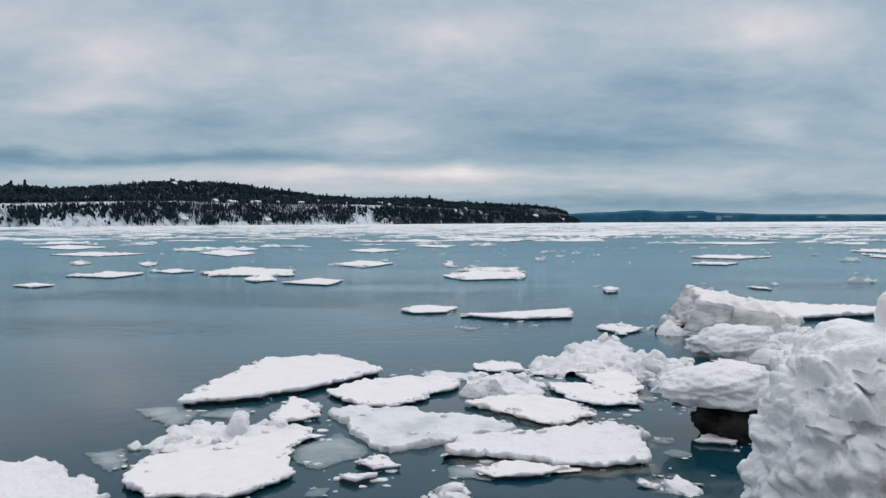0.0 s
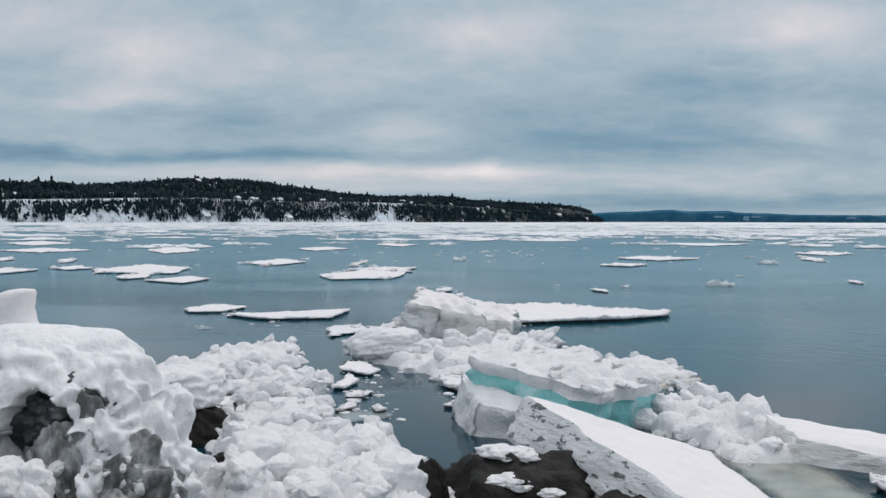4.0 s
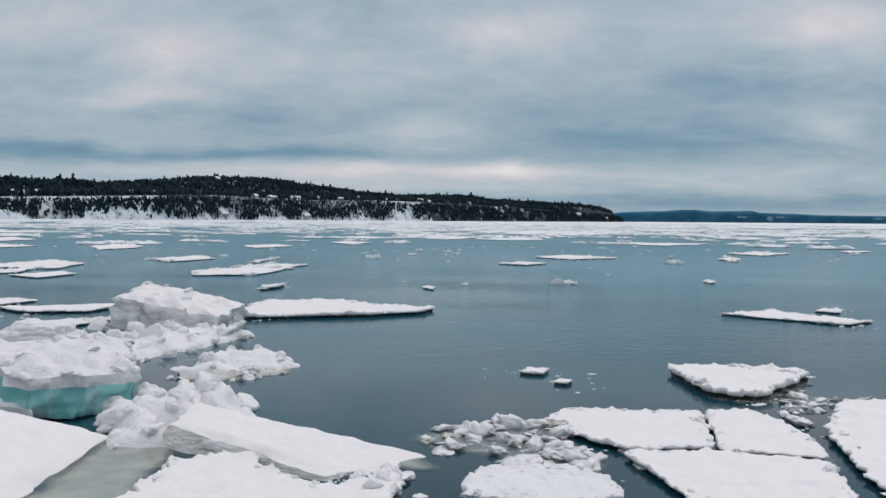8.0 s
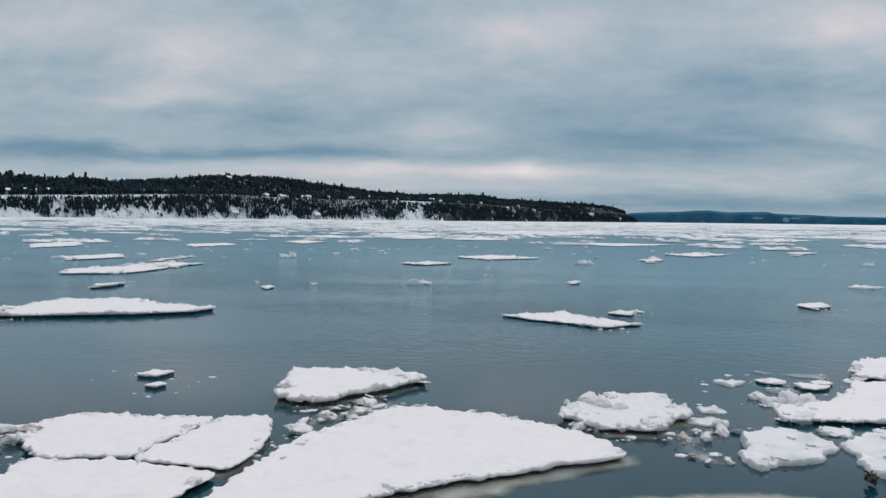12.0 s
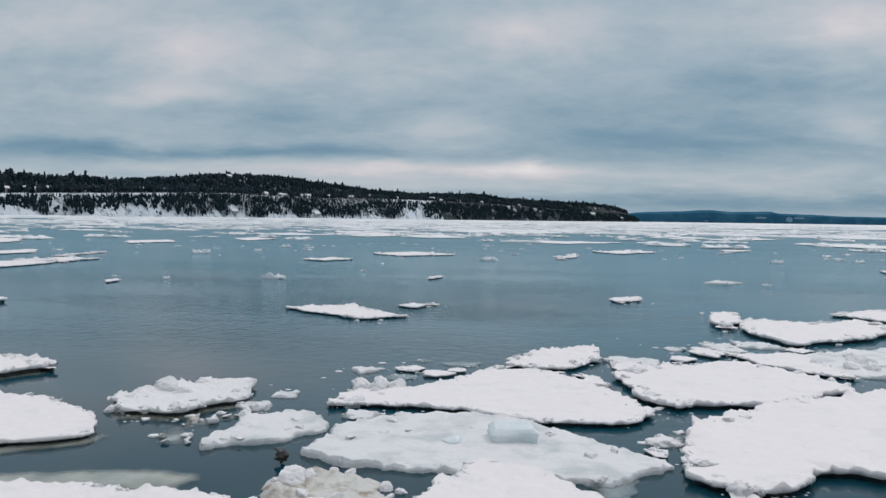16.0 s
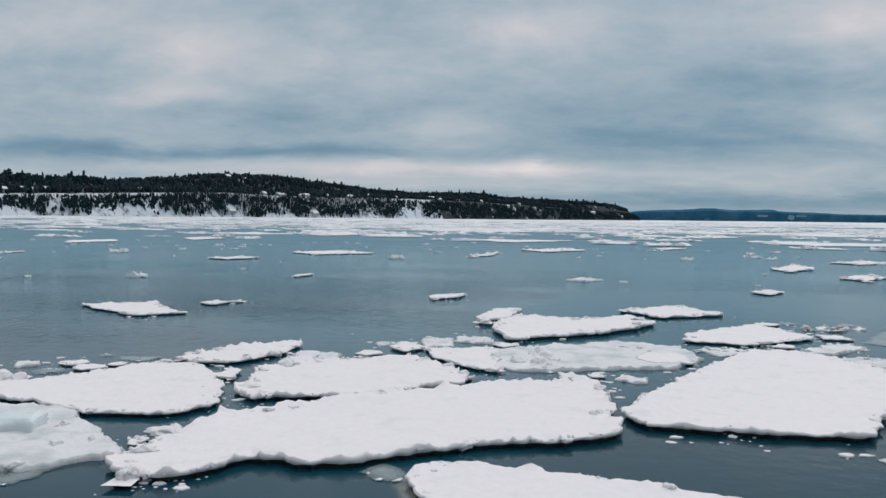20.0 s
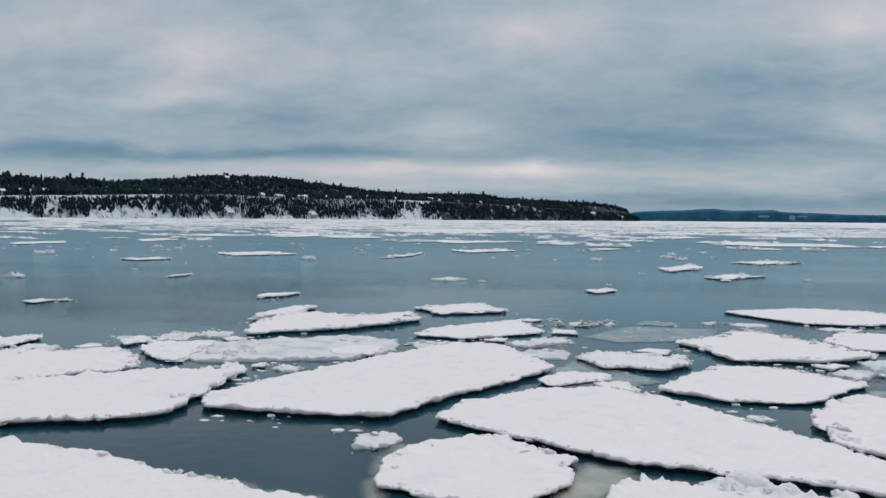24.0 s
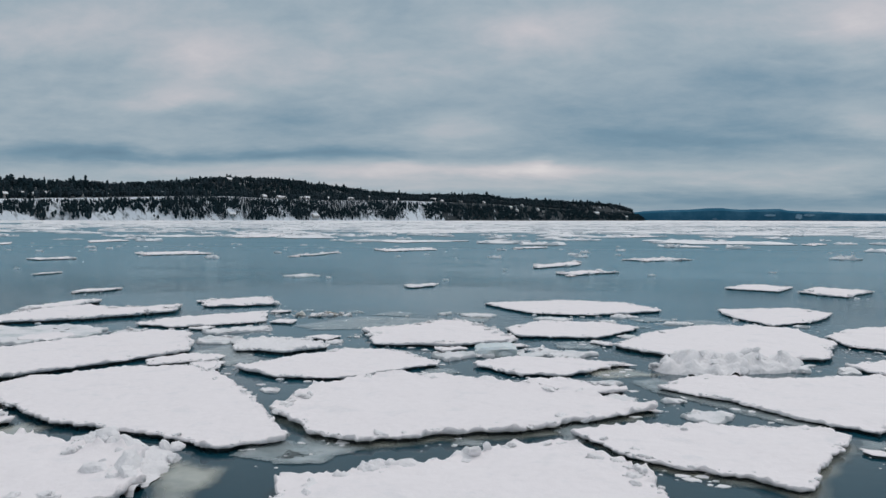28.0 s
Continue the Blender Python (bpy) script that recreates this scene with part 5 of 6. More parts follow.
floe([(-3.55, 8.71), (-3.68, 9.45), (-3.22, 9.92), (-2.64, 10.43), (-1.78, 10.85), (-1.88, 9.54), (-1.65, 8.99), (-2.06, 8.32), (-2.54, 8.16), (-3.14, 8.20)], 0.07, 0.08, "s", 'flat snow-covered ice floe with ragged edges')
floe([(-5.52, 9.14), (-4.81, 9.42), (-3.91, 8.61), (-3.41, 8.07), (-3.59, 7.31), (-4.43, 7.32)], 0.104, 0.15, "h", 'snow-covered ice floe with a crushed lumpy rim')
floe([(-1.09, 9.48), (-0.80, 9.76), (-0.51, 9.25), (-0.82, 9.12)], 0.07, 0.08, "s", 'small flat snow-covered ice floe with ragged edges')
floe([(-1.21, 8.88), (-0.74, 8.91), (-0.97, 8.68)], 0.07, 0.08, "s", 'small flat snow-covered ice floe with ragged edges')
floe([(0.32, 9.06), (0.70, 9.38), (1.52, 9.15), (1.11, 8.89), (0.60, 8.85)], 0.07, 0.08, "s", 'small flat snow-covered ice floe with ragged edges')
floe([(-0.29, 8.04), (0.09, 8.51), (0.28, 8.44), (0.25, 7.92)], 0.07, 0.15, "h", 'small snow-covered ice floe with a crushed lumpy rim')
floe([(2.06, 8.77), (2.71, 9.17), (2.78, 8.47), (2.34, 8.30)], 0.06, 0.12, "r")
floe([(4.05, 21.51), (4.97, 22.20), (5.35, 21.23), (4.47, 19.96)], 0.07, 0.15, "h", 'snow-covered ice floe with a crushed lumpy rim')
floe([(0.41, 24.38), (2.04, 24.93), (4.16, 26.01), (3.87, 23.66), (1.91, 23.30)], 0.094, 0.08, "s", 'flat snow-covered ice floe with ragged edges')
floe([(-1.46, 25.95), (-0.86, 27.35), (0.52, 26.74), (0.10, 25.22), (-0.97, 25.11)], 0.07, 0.08, "s", 'flat snow-covered ice floe with ragged edges')
floe([(0.09, 22.41), (0.71, 21.89), (1.30, 21.99), (0.68, 21.19)], 0.05, 0.06, "g")
floe([(0.32, 42.37), (2.29, 49.07), (4.49, 44.99), (3.99, 39.99), (1.00, 39.37)], 0.08, 0.28, "s", 'thin snowy ice floe far out on the river')
floe([(-7.30, 54.56), (-6.14, 60.19), (-3.12, 55.72), (-5.19, 50.91)], 0.08, 0.28, "s", 'thin snowy ice floe far out on the river')
floe([(-14.07, 45.78), (-12.92, 51.52), (-8.59, 48.11), (-8.43, 43.42), (-12.68, 43.23)], 0.08, 0.28, "s", 'thin snowy ice floe far out on the river')
floe([(-7.74, 38.05), (-6.53, 41.10), (-4.92, 39.38), (-5.28, 36.52)], 0.078, 0.08, "s", 'large flat snow-covered ice floe with ragged edges')
floe([(-10.21, 41.30), (-9.37, 43.48), (-8.18, 39.94), (-9.20, 38.84)], 0.08, 0.28, "s", 'thin snowy ice floe far out on the river')
floe([(-20.65, 43.76), (-20.12, 47.82), (-17.00, 45.98), (-17.46, 42.20)], 0.08, 0.28, "s", 'thin snowy ice floe far out on the river')
floe([(-20.10, 37.12), (-19.75, 38.49), (-18.10, 37.34), (-18.50, 36.05)], 0.07, 0.08, "s", 'flat snow-covered ice floe with ragged edges')
floe([(-24.35, 78.39), (-23.50, 86.53), (-17.12, 74.69), (-18.64, 68.58)], 0.08, 0.28, "s", 'thin snowy ice floe far out on the river')
floe([(-36.97, 74.23), (-35.89, 81.30), (-28.05, 75.94), (-30.32, 69.79)], 0.08, 0.28, "s", 'thin snowy ice floe far out on the river')
floe([(-50.34, 98.30), (-50.87, 108.32), (-40.72, 96.93), (-41.76, 88.91)], 0.08, 0.28, "s", 'thin snowy ice floe far out on the river')
floe([(-10.22, 83.05), (-7.73, 88.18), (-4.19, 82.28), (-6.70, 76.31)], 0.08, 0.28, "s", 'thin snowy ice floe far out on the river')
floe([(-17.61, 47.64), (-16.76, 49.92), (-14.75, 47.43), (-15.73, 45.89)], 0.08, 0.28, "s", 'thin snowy ice floe far out on the river')
floe([(-21.27, 55.73), (-21.67, 58.98), (-19.76, 55.61), (-19.75, 53.42)], 0.08, 0.28, "s", 'thin snowy ice floe far out on the river')
floe([(-27.26, 57.81), (-27.94, 61.30), (-25.38, 57.65), (-25.22, 55.31)], 0.08, 0.28, "s", 'thin snowy ice floe far out on the river')
floe([(-0.16, 53.95), (0.45, 58.69), (1.08, 54.59), (0.47, 51.78)], 0.08, 0.28, "s", 'thin snowy ice floe far out on the river')
floe([(6.56, 33.34), (7.17, 34.20), (7.29, 33.02), (6.75, 32.22)], 0.13, 0.15, "h", 'snow-covered ice floe with a crushed lumpy rim')
floe([(8.40, 24.64), (8.29, 26.94), (10.96, 27.64), (12.21, 26.26), (14.36, 25.62), (14.12, 24.61), (12.31, 23.66), (9.86, 22.83), (8.88, 22.73)], 0.146, 0.15, "h", 'large snow-covered ice floe with a crushed lumpy rim')
floe([(14.92, 10.61), (15.47, 11.06), (16.77, 11.76), (17.24, 11.46), (17.21, 10.39), (17.69, 9.66), (17.33, 8.97), (16.91, 9.25), (16.18, 8.87), (16.25, 9.78), (15.39, 9.96)], 0.15, 0.12, "r")
floe([(16.94, 11.49), (17.34, 12.23), (18.29, 12.18), (19.37, 12.21), (19.05, 10.22), (17.97, 10.04), (17.44, 10.55)], 0.083, 0.04, "s", 'flat snow-covered ice floe cracked from its neighbours')
floe([(19.42, 12.25), (20.13, 12.32), (20.39, 11.51), (20.48, 10.49), (20.34, 9.92), (19.07, 10.15)], 0.083, 0.04, "s", 'flat snow-covered ice floe cracked from its neighbours')
floe([(17.82, 9.94), (19.03, 10.05), (20.30, 9.79), (20.03, 8.48), (19.77, 7.71), (18.53, 7.60), (18.23, 8.31)], 0.083, 0.04, "s", 'flat snow-covered ice floe cracked from its neighbours')
floe([(19.76, 13.58), (19.60, 15.69), (20.77, 15.97), (22.22, 15.35), (21.56, 14.35), (20.59, 13.18), (20.04, 13.27)], 0.156, 0.15, "h", 'snow-covered ice floe with a crushed lumpy rim')
floe([(20.42, 11.99), (20.88, 12.94), (21.37, 14.27), (22.20, 13.29), (21.00, 12.40), (20.73, 11.71)], 0.12, 0.12, "r")
floe([(20.54, 9.83), (20.73, 10.94), (21.26, 12.20), (21.93, 13.18), (23.47, 12.87), (24.55, 12.09), (25.11, 11.16), (24.86, 10.81), (23.40, 9.99), (22.44, 9.39), (21.70, 8.57), (20.35, 8.43)], 0.094, 0.08, "s", 'large flat snow-covered ice floe with ragged edges')
floe([(15.88, 8.59), (16.18, 9.12), (16.85, 9.40), (17.45, 8.92), (17.56, 8.28), (16.69, 7.87), (15.95, 8.06)], 0.104, 0.15, "h", 'small snow-covered ice floe with a crushed lumpy rim')
floe([(24.37, 12.91), (24.79, 13.41), (25.28, 14.40), (26.12, 14.52), (26.37, 13.25), (25.70, 12.31), (24.92, 12.21)], 0.114, 0.15, "h", 'snow-covered ice floe with a crushed lumpy rim')
floe([(25.71, 11.91), (26.80, 13.01), (26.85, 12.52), (26.15, 11.68), (26.42, 10.94), (25.99, 11.01)], 0.1, 0.12, "r")
floe([(26.48, 11.06), (26.81, 12.17), (27.45, 12.62), (27.99, 12.03), (27.91, 11.62), (27.24, 11.03), (26.63, 10.72)], 0.07, 0.1, "w")
floe([(27.62, 13.04), (27.93, 14.09), (28.88, 14.46), (29.98, 16.14), (31.03, 16.30), (32.10, 14.71), (32.56, 13.10), (32.03, 12.47), (30.92, 12.44), (29.57, 13.06), (28.50, 13.17)], 0.088, 0.08, "s", 'large flat snow-covered ice floe with ragged edges')
floe([(27.86, 10.74), (28.06, 12.00), (28.80, 12.75), (30.46, 12.81), (31.36, 11.86), (32.35, 10.75), (31.50, 9.99), (30.35, 10.08), (29.55, 10.18), (28.47, 10.36)], 0.07, 0.1, "w")
floe([(29.46, 8.98), (29.63, 9.88), (30.04, 10.61), (30.71, 10.22), (31.37, 9.34), (31.40, 8.49), (29.78, 8.30)], 0.104, 0.08, "s", 'flat snow-covered ice floe with ragged edges')
rubble_heap("dirty_ice", [(27.70, 9.20), (27.78, 9.75), (28.22, 10.20), (29.00, 9.85), (29.30, 9.10), (29.0, 8.3), (27.9, 8.4)], lambda x, y: 0.07, 47, "mass of layered dirty brownish ice awash at the edge", 0.15, 26, 3.4, 0.13, 0.045, DIRTY_ICE)
floe([(30.22, 16.82), (30.77, 18.23), (32.28, 19.24), (32.32, 17.79), (31.56, 16.55), (30.81, 16.43)], 0.078, 0.15, "h", 'snow-covered ice floe with a crushed lumpy rim')
floe([(32.28, 16.19), (33.54, 17.26), (34.95, 17.80), (36.38, 15.78), (36.10, 15.14), (34.56, 13.97), (32.97, 13.59), (32.38, 14.29)], 0.094, 0.15, "h", 'large snow-covered ice floe with a crushed lumpy rim')
floe([(32.31, 10.30), (32.49, 11.64), (33.22, 12.95), (34.53, 14.06), (36.73, 15.23), (38.39, 15.47), (38.51, 13.51), (38.47, 12.29), (37.82, 11.81), (35.90, 11.13), (35.19, 10.56), (34.67, 10.38), (34.02, 10.63), (33.33, 9.97), (32.77, 9.68)], 0.104, 0.15, "h", 'large snow-covered ice floe with a crushed lumpy rim')
floe([(35.91, 24.07), (36.56, 26.27), (37.26, 26.11), (36.87, 24.25), (36.16, 23.15)], 0.13, 0.15, "h", 'snow-covered ice floe with a crushed lumpy rim')
floe([(36.45, 22.97), (37.09, 24.81), (38.93, 24.37), (40.43, 25.43), (40.93, 23.77), (39.39, 21.71), (36.86, 20.19)], 0.114, 0.15, "h", 'large snow-covered ice floe with a crushed lumpy rim')
floe([(40.20, 26.96), (42.45, 28.51), (43.45, 26.28), (41.38, 25.36)], 0.078, 0.15, "h", 'snow-covered ice floe with a crushed lumpy rim')
floe([(41.28, 22.06), (43.74, 24.32), (44.45, 21.80), (42.44, 20.35), (41.03, 20.89)], 0.07, 0.08, "s", 'flat snow-covered ice floe with ragged edges')
floe([(35.31, 18.67), (36.89, 19.30), (39.40, 20.50), (40.75, 20.13), (40.99, 18.47), (40.20, 17.40), (37.12, 16.67), (36.11, 17.42)], 0.05, 0.1, "w")
floe([(38.55, 13.22), (38.96, 14.37), (40.38, 16.77), (42.22, 19.64), (43.27, 19.37), (44.46, 16.70), (43.67, 15.33), (42.67, 14.03), (41.70, 12.40), (40.18, 12.49), (38.82, 12.67)], 0.104, 0.08, "s", 'large flat snow-covered ice floe with ragged edges')
floe([(36.02, 9.48), (35.83, 10.12), (35.93, 10.54), (36.31, 10.66), (36.87, 10.53), (37.28, 10.45), (37.87, 10.37), (38.45, 10.18), (38.94, 10.01), (39.59, 9.60), (40.52, 9.36), (41.02, 8.98), (41.96, 8.82), (42.58, 8.63), (43.62, 8.05), (42.69, 7.03), (37.87, 6.50), (36.69, 7.65)], 0.104, 0.08, "s", 'large flat snow-covered ice floe with ragged edges')
floe([(42.41, 12.47), (42.76, 13.50), (43.95, 14.56), (45.33, 14.99), (46.27, 13.96), (47.26, 12.58), (47.95, 11.32), (48.56, 10.11), (48.36, 9.89), (47.73, 9.57), (46.70, 10.14), (45.16, 10.52), (44.17, 11.17), (43.09, 11.94)], 0.094, 0.08, "s", 'large flat snow-covered ice floe with ragged edges')
floe([(42.08, 9.50), (42.06, 10.53), (42.48, 11.41), (43.38, 11.68), (44.37, 10.69), (44.22, 9.66), (43.57, 9.04), (42.61, 9.11)], 0.073, 0.08, "s", 'flat snow-covered ice floe with ragged edges')
floe([(44.32, 8.26), (44.62, 9.61), (45.08, 9.90), (46.13, 9.44), (47.01, 9.33), (47.59, 8.29), (47.36, 7.53), (44.95, 7.27)], 0.104, 0.15, "h", 'snow-covered ice floe with a crushed lumpy rim')
floe([(46.03, 14.92), (47.64, 17.42), (48.98, 17.29), (50.02, 15.87), (48.43, 14.19), (47.04, 14.22)], 0.078, 0.08, "s", 'flat snow-covered ice floe with ragged edges')
floe([(47.81, 11.77), (48.04, 13.29), (49.10, 14.55), (50.46, 14.47), (52.73, 13.24), (53.78, 12.46), (52.77, 11.57), (51.59, 10.81), (50.48, 10.56), (49.52, 10.04), (48.71, 10.48)], 0.104, 0.15, "h", 'large snow-covered ice floe with a crushed lumpy rim')
floe([(44.81, 17.95), (45.6, 18.75), (46.6, 18.5), (47.29, 17.75), (46.6, 16.75), (45.31, 16.85)], 0.10, 0.15, "h", 'snow-covered ice floe with a crushed lumpy rim')
floe([(45.34, 21.45), (46.86, 23.74), (49.19, 23.39), (48.56, 21.24), (46.11, 20.58)], 0.04, 0.06, "g")
floe([(47.41, 20.42), (49.85, 22.86), (50.85, 20.95), (51.54, 18.95), (50.07, 18.02), (48.33, 18.11)], 0.094, 0.15, "h", 'large snow-covered ice floe with a crushed lumpy rim')
floe([(50.21, 27.44), (52.91, 28.77), (55.17, 28.30), (56.14, 25.88), (53.66, 24.43), (51.85, 24.77)], 0.078, 0.08, "s", 'large flat snow-covered ice floe with ragged edges')
floe([(51.12, 21.19), (52.20, 22.76), (54.09, 22.74), (54.79, 21.65), (53.50, 19.74), (51.57, 19.79)], 0.078, 0.08, "s", 'flat snow-covered ice floe with ragged edges')
floe([(53.70, 18.51), (54.88, 20.79), (56.66, 22.45), (58.76, 22.02), (59.00, 19.57), (57.98, 17.15), (54.89, 17.12)], 0.094, 0.08, "s", 'large flat snow-covered ice floe with ragged edges')
floe([(57.81, 26.41), (60.45, 27.25), (61.23, 25.76), (60.12, 23.81), (58.51, 22.63), (57.89, 24.33)], 0.07, 0.08, "s", 'large flat snow-covered ice floe with ragged edges')
floe([(59.13, 20.65), (60.74, 22.65), (62.17, 22.60), (60.15, 18.23), (59.08, 19.12)], 0.073, 0.08, "s", 'large flat snow-covered ice floe with ragged edges')
floe([(60.12, 34.84), (61.67, 37.15), (63.34, 35.86), (62.02, 33.49)], 0.07, 0.08, "s", 'flat snow-covered ice floe with ragged edges')
floe([(62.62, 33.32), (64.45, 36.01), (65.95, 34.03), (63.82, 31.36)], 0.07, 0.15, "h", 'large snow-covered ice floe with a crushed lumpy rim')
floe([(50.57, 15.95), (51.35, 16.71), (52.63, 16.65), (53.80, 16.33), (52.42, 14.87), (51.38, 14.97)], 0.07, 0.08, "s", 'flat snow-covered ice floe with ragged edges')
floe([(51.54, 14.25), (52.41, 14.66), (53.45, 13.71), (52.52, 13.29)], 0.07, 0.08, "s", 'flat snow-covered ice floe with ragged edges')
floe([(49.06, 7.73), (49.03, 8.42), (50.06, 8.94), (51.25, 9.93), (52.19, 10.48), (53.07, 9.16), (53.24, 8.10), (51.51, 7.00), (49.39, 6.90)], 0.094, 0.15, "h", 'large snow-covered ice floe with a crushed lumpy rim')
floe([(52.29, 10.92), (53.02, 11.37), (54.44, 11.46), (55.68, 11.51), (55.99, 10.96), (54.66, 8.75), (53.90, 9.24), (53.02, 9.68)], 0.078, 0.08, "s", 'flat snow-covered ice floe with ragged edges')
floe([(53.88, 14.07), (55.05, 15.22), (55.97, 14.90), (58.33, 15.44), (58.34, 13.77), (56.50, 11.20), (55.54, 12.02), (54.98, 12.98)], 0.083, 0.08, "s", 'large flat snow-covered ice floe with ragged edges')
floe([(58.00, 16.62), (59.03, 17.06), (59.40, 16.18), (58.34, 15.66)], 0.073, 0.08, "s", 'small flat snow-covered ice floe with ragged edges')
floe([(47.99, 9.48), (48.33, 10.43), (49.21, 9.73), (48.55, 9.30)], 0.03, 0.06, "g")
floe([(53.53, 14.68), (54.10, 15.11), (55.01, 13.42), (55.69, 12.50), (56.14, 11.72), (55.83, 11.30), (55.35, 11.92), (54.81, 12.61), (53.81, 13.89)], 0.02, 0.06, "g")
floe([(23.32, 25.56), (25.38, 26.67), (26.62, 24.81), (27.53, 24.16), (26.33, 23.35), (24.90, 24.40)], 0.07, 0.15, "h", 'snow-covered ice floe with a crushed lumpy rim')
floe([(26.74, 26.74), (27.95, 27.76), (27.55, 26.40)], 0.07, 0.15, "h", 'small snow-covered ice floe with a crushed lumpy rim')
floe([(33.90, 30.52), (35.24, 31.56), (35.05, 30.14), (34.12, 29.42)], 0.078, 0.08, "s", 'flat snow-covered ice floe with ragged edges')
floe([(19.50, 63.43), (22.19, 67.32), (26.12, 63.47), (22.14, 59.65)], 0.08, 0.28, "s", 'thin snowy ice floe far out on the river')
floe([(33.82, 62.95), (35.77, 68.28), (35.86, 63.52), (33.99, 59.66)], 0.08, 0.28, "s", 'thin snowy ice floe far out on the river')
floe([(38.08, 74.59), (41.89, 79.69), (43.76, 75.16), (39.54, 70.46)], 0.08, 0.28, "s", 'thin snowy ice floe far out on the river')
floe([(50.35, 81.10), (53.40, 84.92), (54.34, 82.39), (51.06, 78.70)], 0.08, 0.28, "s", 'thin snowy ice floe far out on the river')
floe([(0.58, 46.72), (2.17, 49.67), (4.79, 49.70), (4.84, 45.50)], 0.08, 0.28, "s", 'thin snowy ice floe far out on the river')
floe([(-3.16, 95.57), (-2.71, 103.91), (1.59, 97.69), (0.55, 90.17)], 0.08, 0.28, "s", 'thin snowy ice floe far out on the river')
floe([(0.29, 131.23), (5.76, 150.11), (14.79, 130.53), (9.39, 116.22)], 0.08, 0.28, "s", 'thin snowy ice floe far out on the river')
floe([(32.94, 101.40), (38.99, 108.91), (44.71, 106.26), (37.01, 96.44)], 0.08, 0.28, "s", 'thin snowy ice floe far out on the river')
floe([(63.36, 135.54), (73.22, 148.30), (76.62, 141.89), (66.91, 130.18)], 0.08, 0.28, "s", 'thin snowy ice floe far out on the river')
floe([(16.66, 53.52), (18.19, 56.14), (20.02, 54.41), (18.46, 51.95)], 0.08, 0.28, "s", 'thin snowy ice floe far out on the river')
floe([(26.48, 39.50), (27.05, 40.72), (27.18, 39.65), (26.70, 38.51)], 0.07, 0.08, "s", 'flat snow-covered ice floe with ragged edges')
floe([(13.25, 33.93), (13.32, 34.84), (13.81, 34.04), (13.73, 33.18)], 0.07, 0.08, "s", 'small flat snow-covered ice floe with ragged edges')
floe([(16.68, 15.20), (16.89, 15.57), (17.33, 15.57), (17.16, 15.04)], 0.07, 0.08, "s", 'small flat snow-covered ice floe with ragged edges')
floe([(17.28, 14.28), (17.41, 14.60), (17.66, 14.43), (17.54, 14.17)], 0.07, 0.08, "s", 'small flat snow-covered ice floe with ragged edges')
floe([(52.29, 51.04), (55.66, 56.11), (55.40, 51.30), (52.60, 48.06)], 0.08, 0.28, "s", 'thin snowy ice floe far out on the river')
floe([(53.29, 43.50), (55.76, 46.11), (56.85, 44.71), (54.07, 41.48)], 0.08, 0.28, "s", 'thin snowy ice floe far out on the river')
floe([(46.46, 34.43), (47.64, 35.96), (47.95, 34.49), (46.90, 33.56)], 0.07, 0.15, "h", 'snow-covered ice floe with a crushed lumpy rim')
floe([(44.42, 23.63), (45.79, 24.56), (46.61, 23.99), (45.28, 23.22)], 0.1, 0.12, "r")
floe([(58.73, 59.00), (62.57, 62.32), (64.16, 59.81), (60.21, 56.70)], 0.08, 0.28, "s", 'thin snowy ice floe far out on the river')
floe([(39.44, 39.62), (40.48, 40.94), (41.39, 40.07), (40.29, 38.79)], 0.05, 0.1, "w")
floe([(43.42, 19.90), (44.62, 21.15), (45.01, 20.54), (43.94, 19.39)], 0.05, 0.1, "w")
floe([(84.81, 98.82), (87.90, 103.99), (87.95, 99.47), (84.65, 94.66)], 0.08, 0.28, "s", 'thin snowy ice floe far out on the river')
floe([(11.26, 7.51), (10.99, 9.53), (11.07, 10.48), (11.79, 11.15), (12.28, 10.29), (12.36, 8.95), (12.55, 7.60)], 0.02, 0.1, "u")
floe([(14.55, 9.82), (14.95, 10.05), (15.71, 9.31), (15.20, 9.06)], 0.025, 0.1, "u")
floe([(12.41, 7.42), (12.39, 9.05), (12.96, 9.37), (13.62, 8.98), (14.28, 8.43), (14.75, 8.56), (15.01, 8.99), (15.23, 8.32), (15.29, 7.22), (12.75, 6.88)], 0.114, 0.15, "h", 'snow-covered ice floe with a crushed lumpy rim')
floe([(22.63, 9.66), (24.07, 10.78), (25.44, 11.40), (25.26, 10.79), (23.85, 9.81), (22.69, 8.96)], 0.02, 0.1, "u")
floe([(24.04, 8.96), (24.41, 9.65), (26.34, 10.07), (27.09, 9.90), (26.97, 9.23)], 0.02, 0.1, "u")
floe([(41.91, 9.11), (41.80, 10.43), (41.98, 11.49), (42.47, 11.18), (42.31, 9.80), (42.33, 9.01)], 0.02, 0.1, "u")
floe([(44.26, 10.44), (44.58, 10.82), (45.11, 10.55), (45.00, 9.71), (43.97, 8.86), (43.79, 9.19)], 0.02, 0.1, "u")
floe([(47.28, 8.70), (47.50, 9.43), (48.28, 9.02), (48.19, 7.84), (47.73, 7.79)], 0.02, 0.1, "u")
floe([(31.18, 10.11), (31.86, 10.29), (31.65, 9.59), (31.43, 9.43)], 0.03, 0.06, "g")
floe([(-4.51, 9.95), (-4.11, 10.20), (-3.76, 9.47), (-3.89, 9.15)], 0.03, 0.06, "g")
floe([(-1.93, 10.17), (-1.43, 10.85), (-0.89, 9.90), (-1.49, 9.22), (-1.81, 9.55)], 0.03, 0.06, "g")
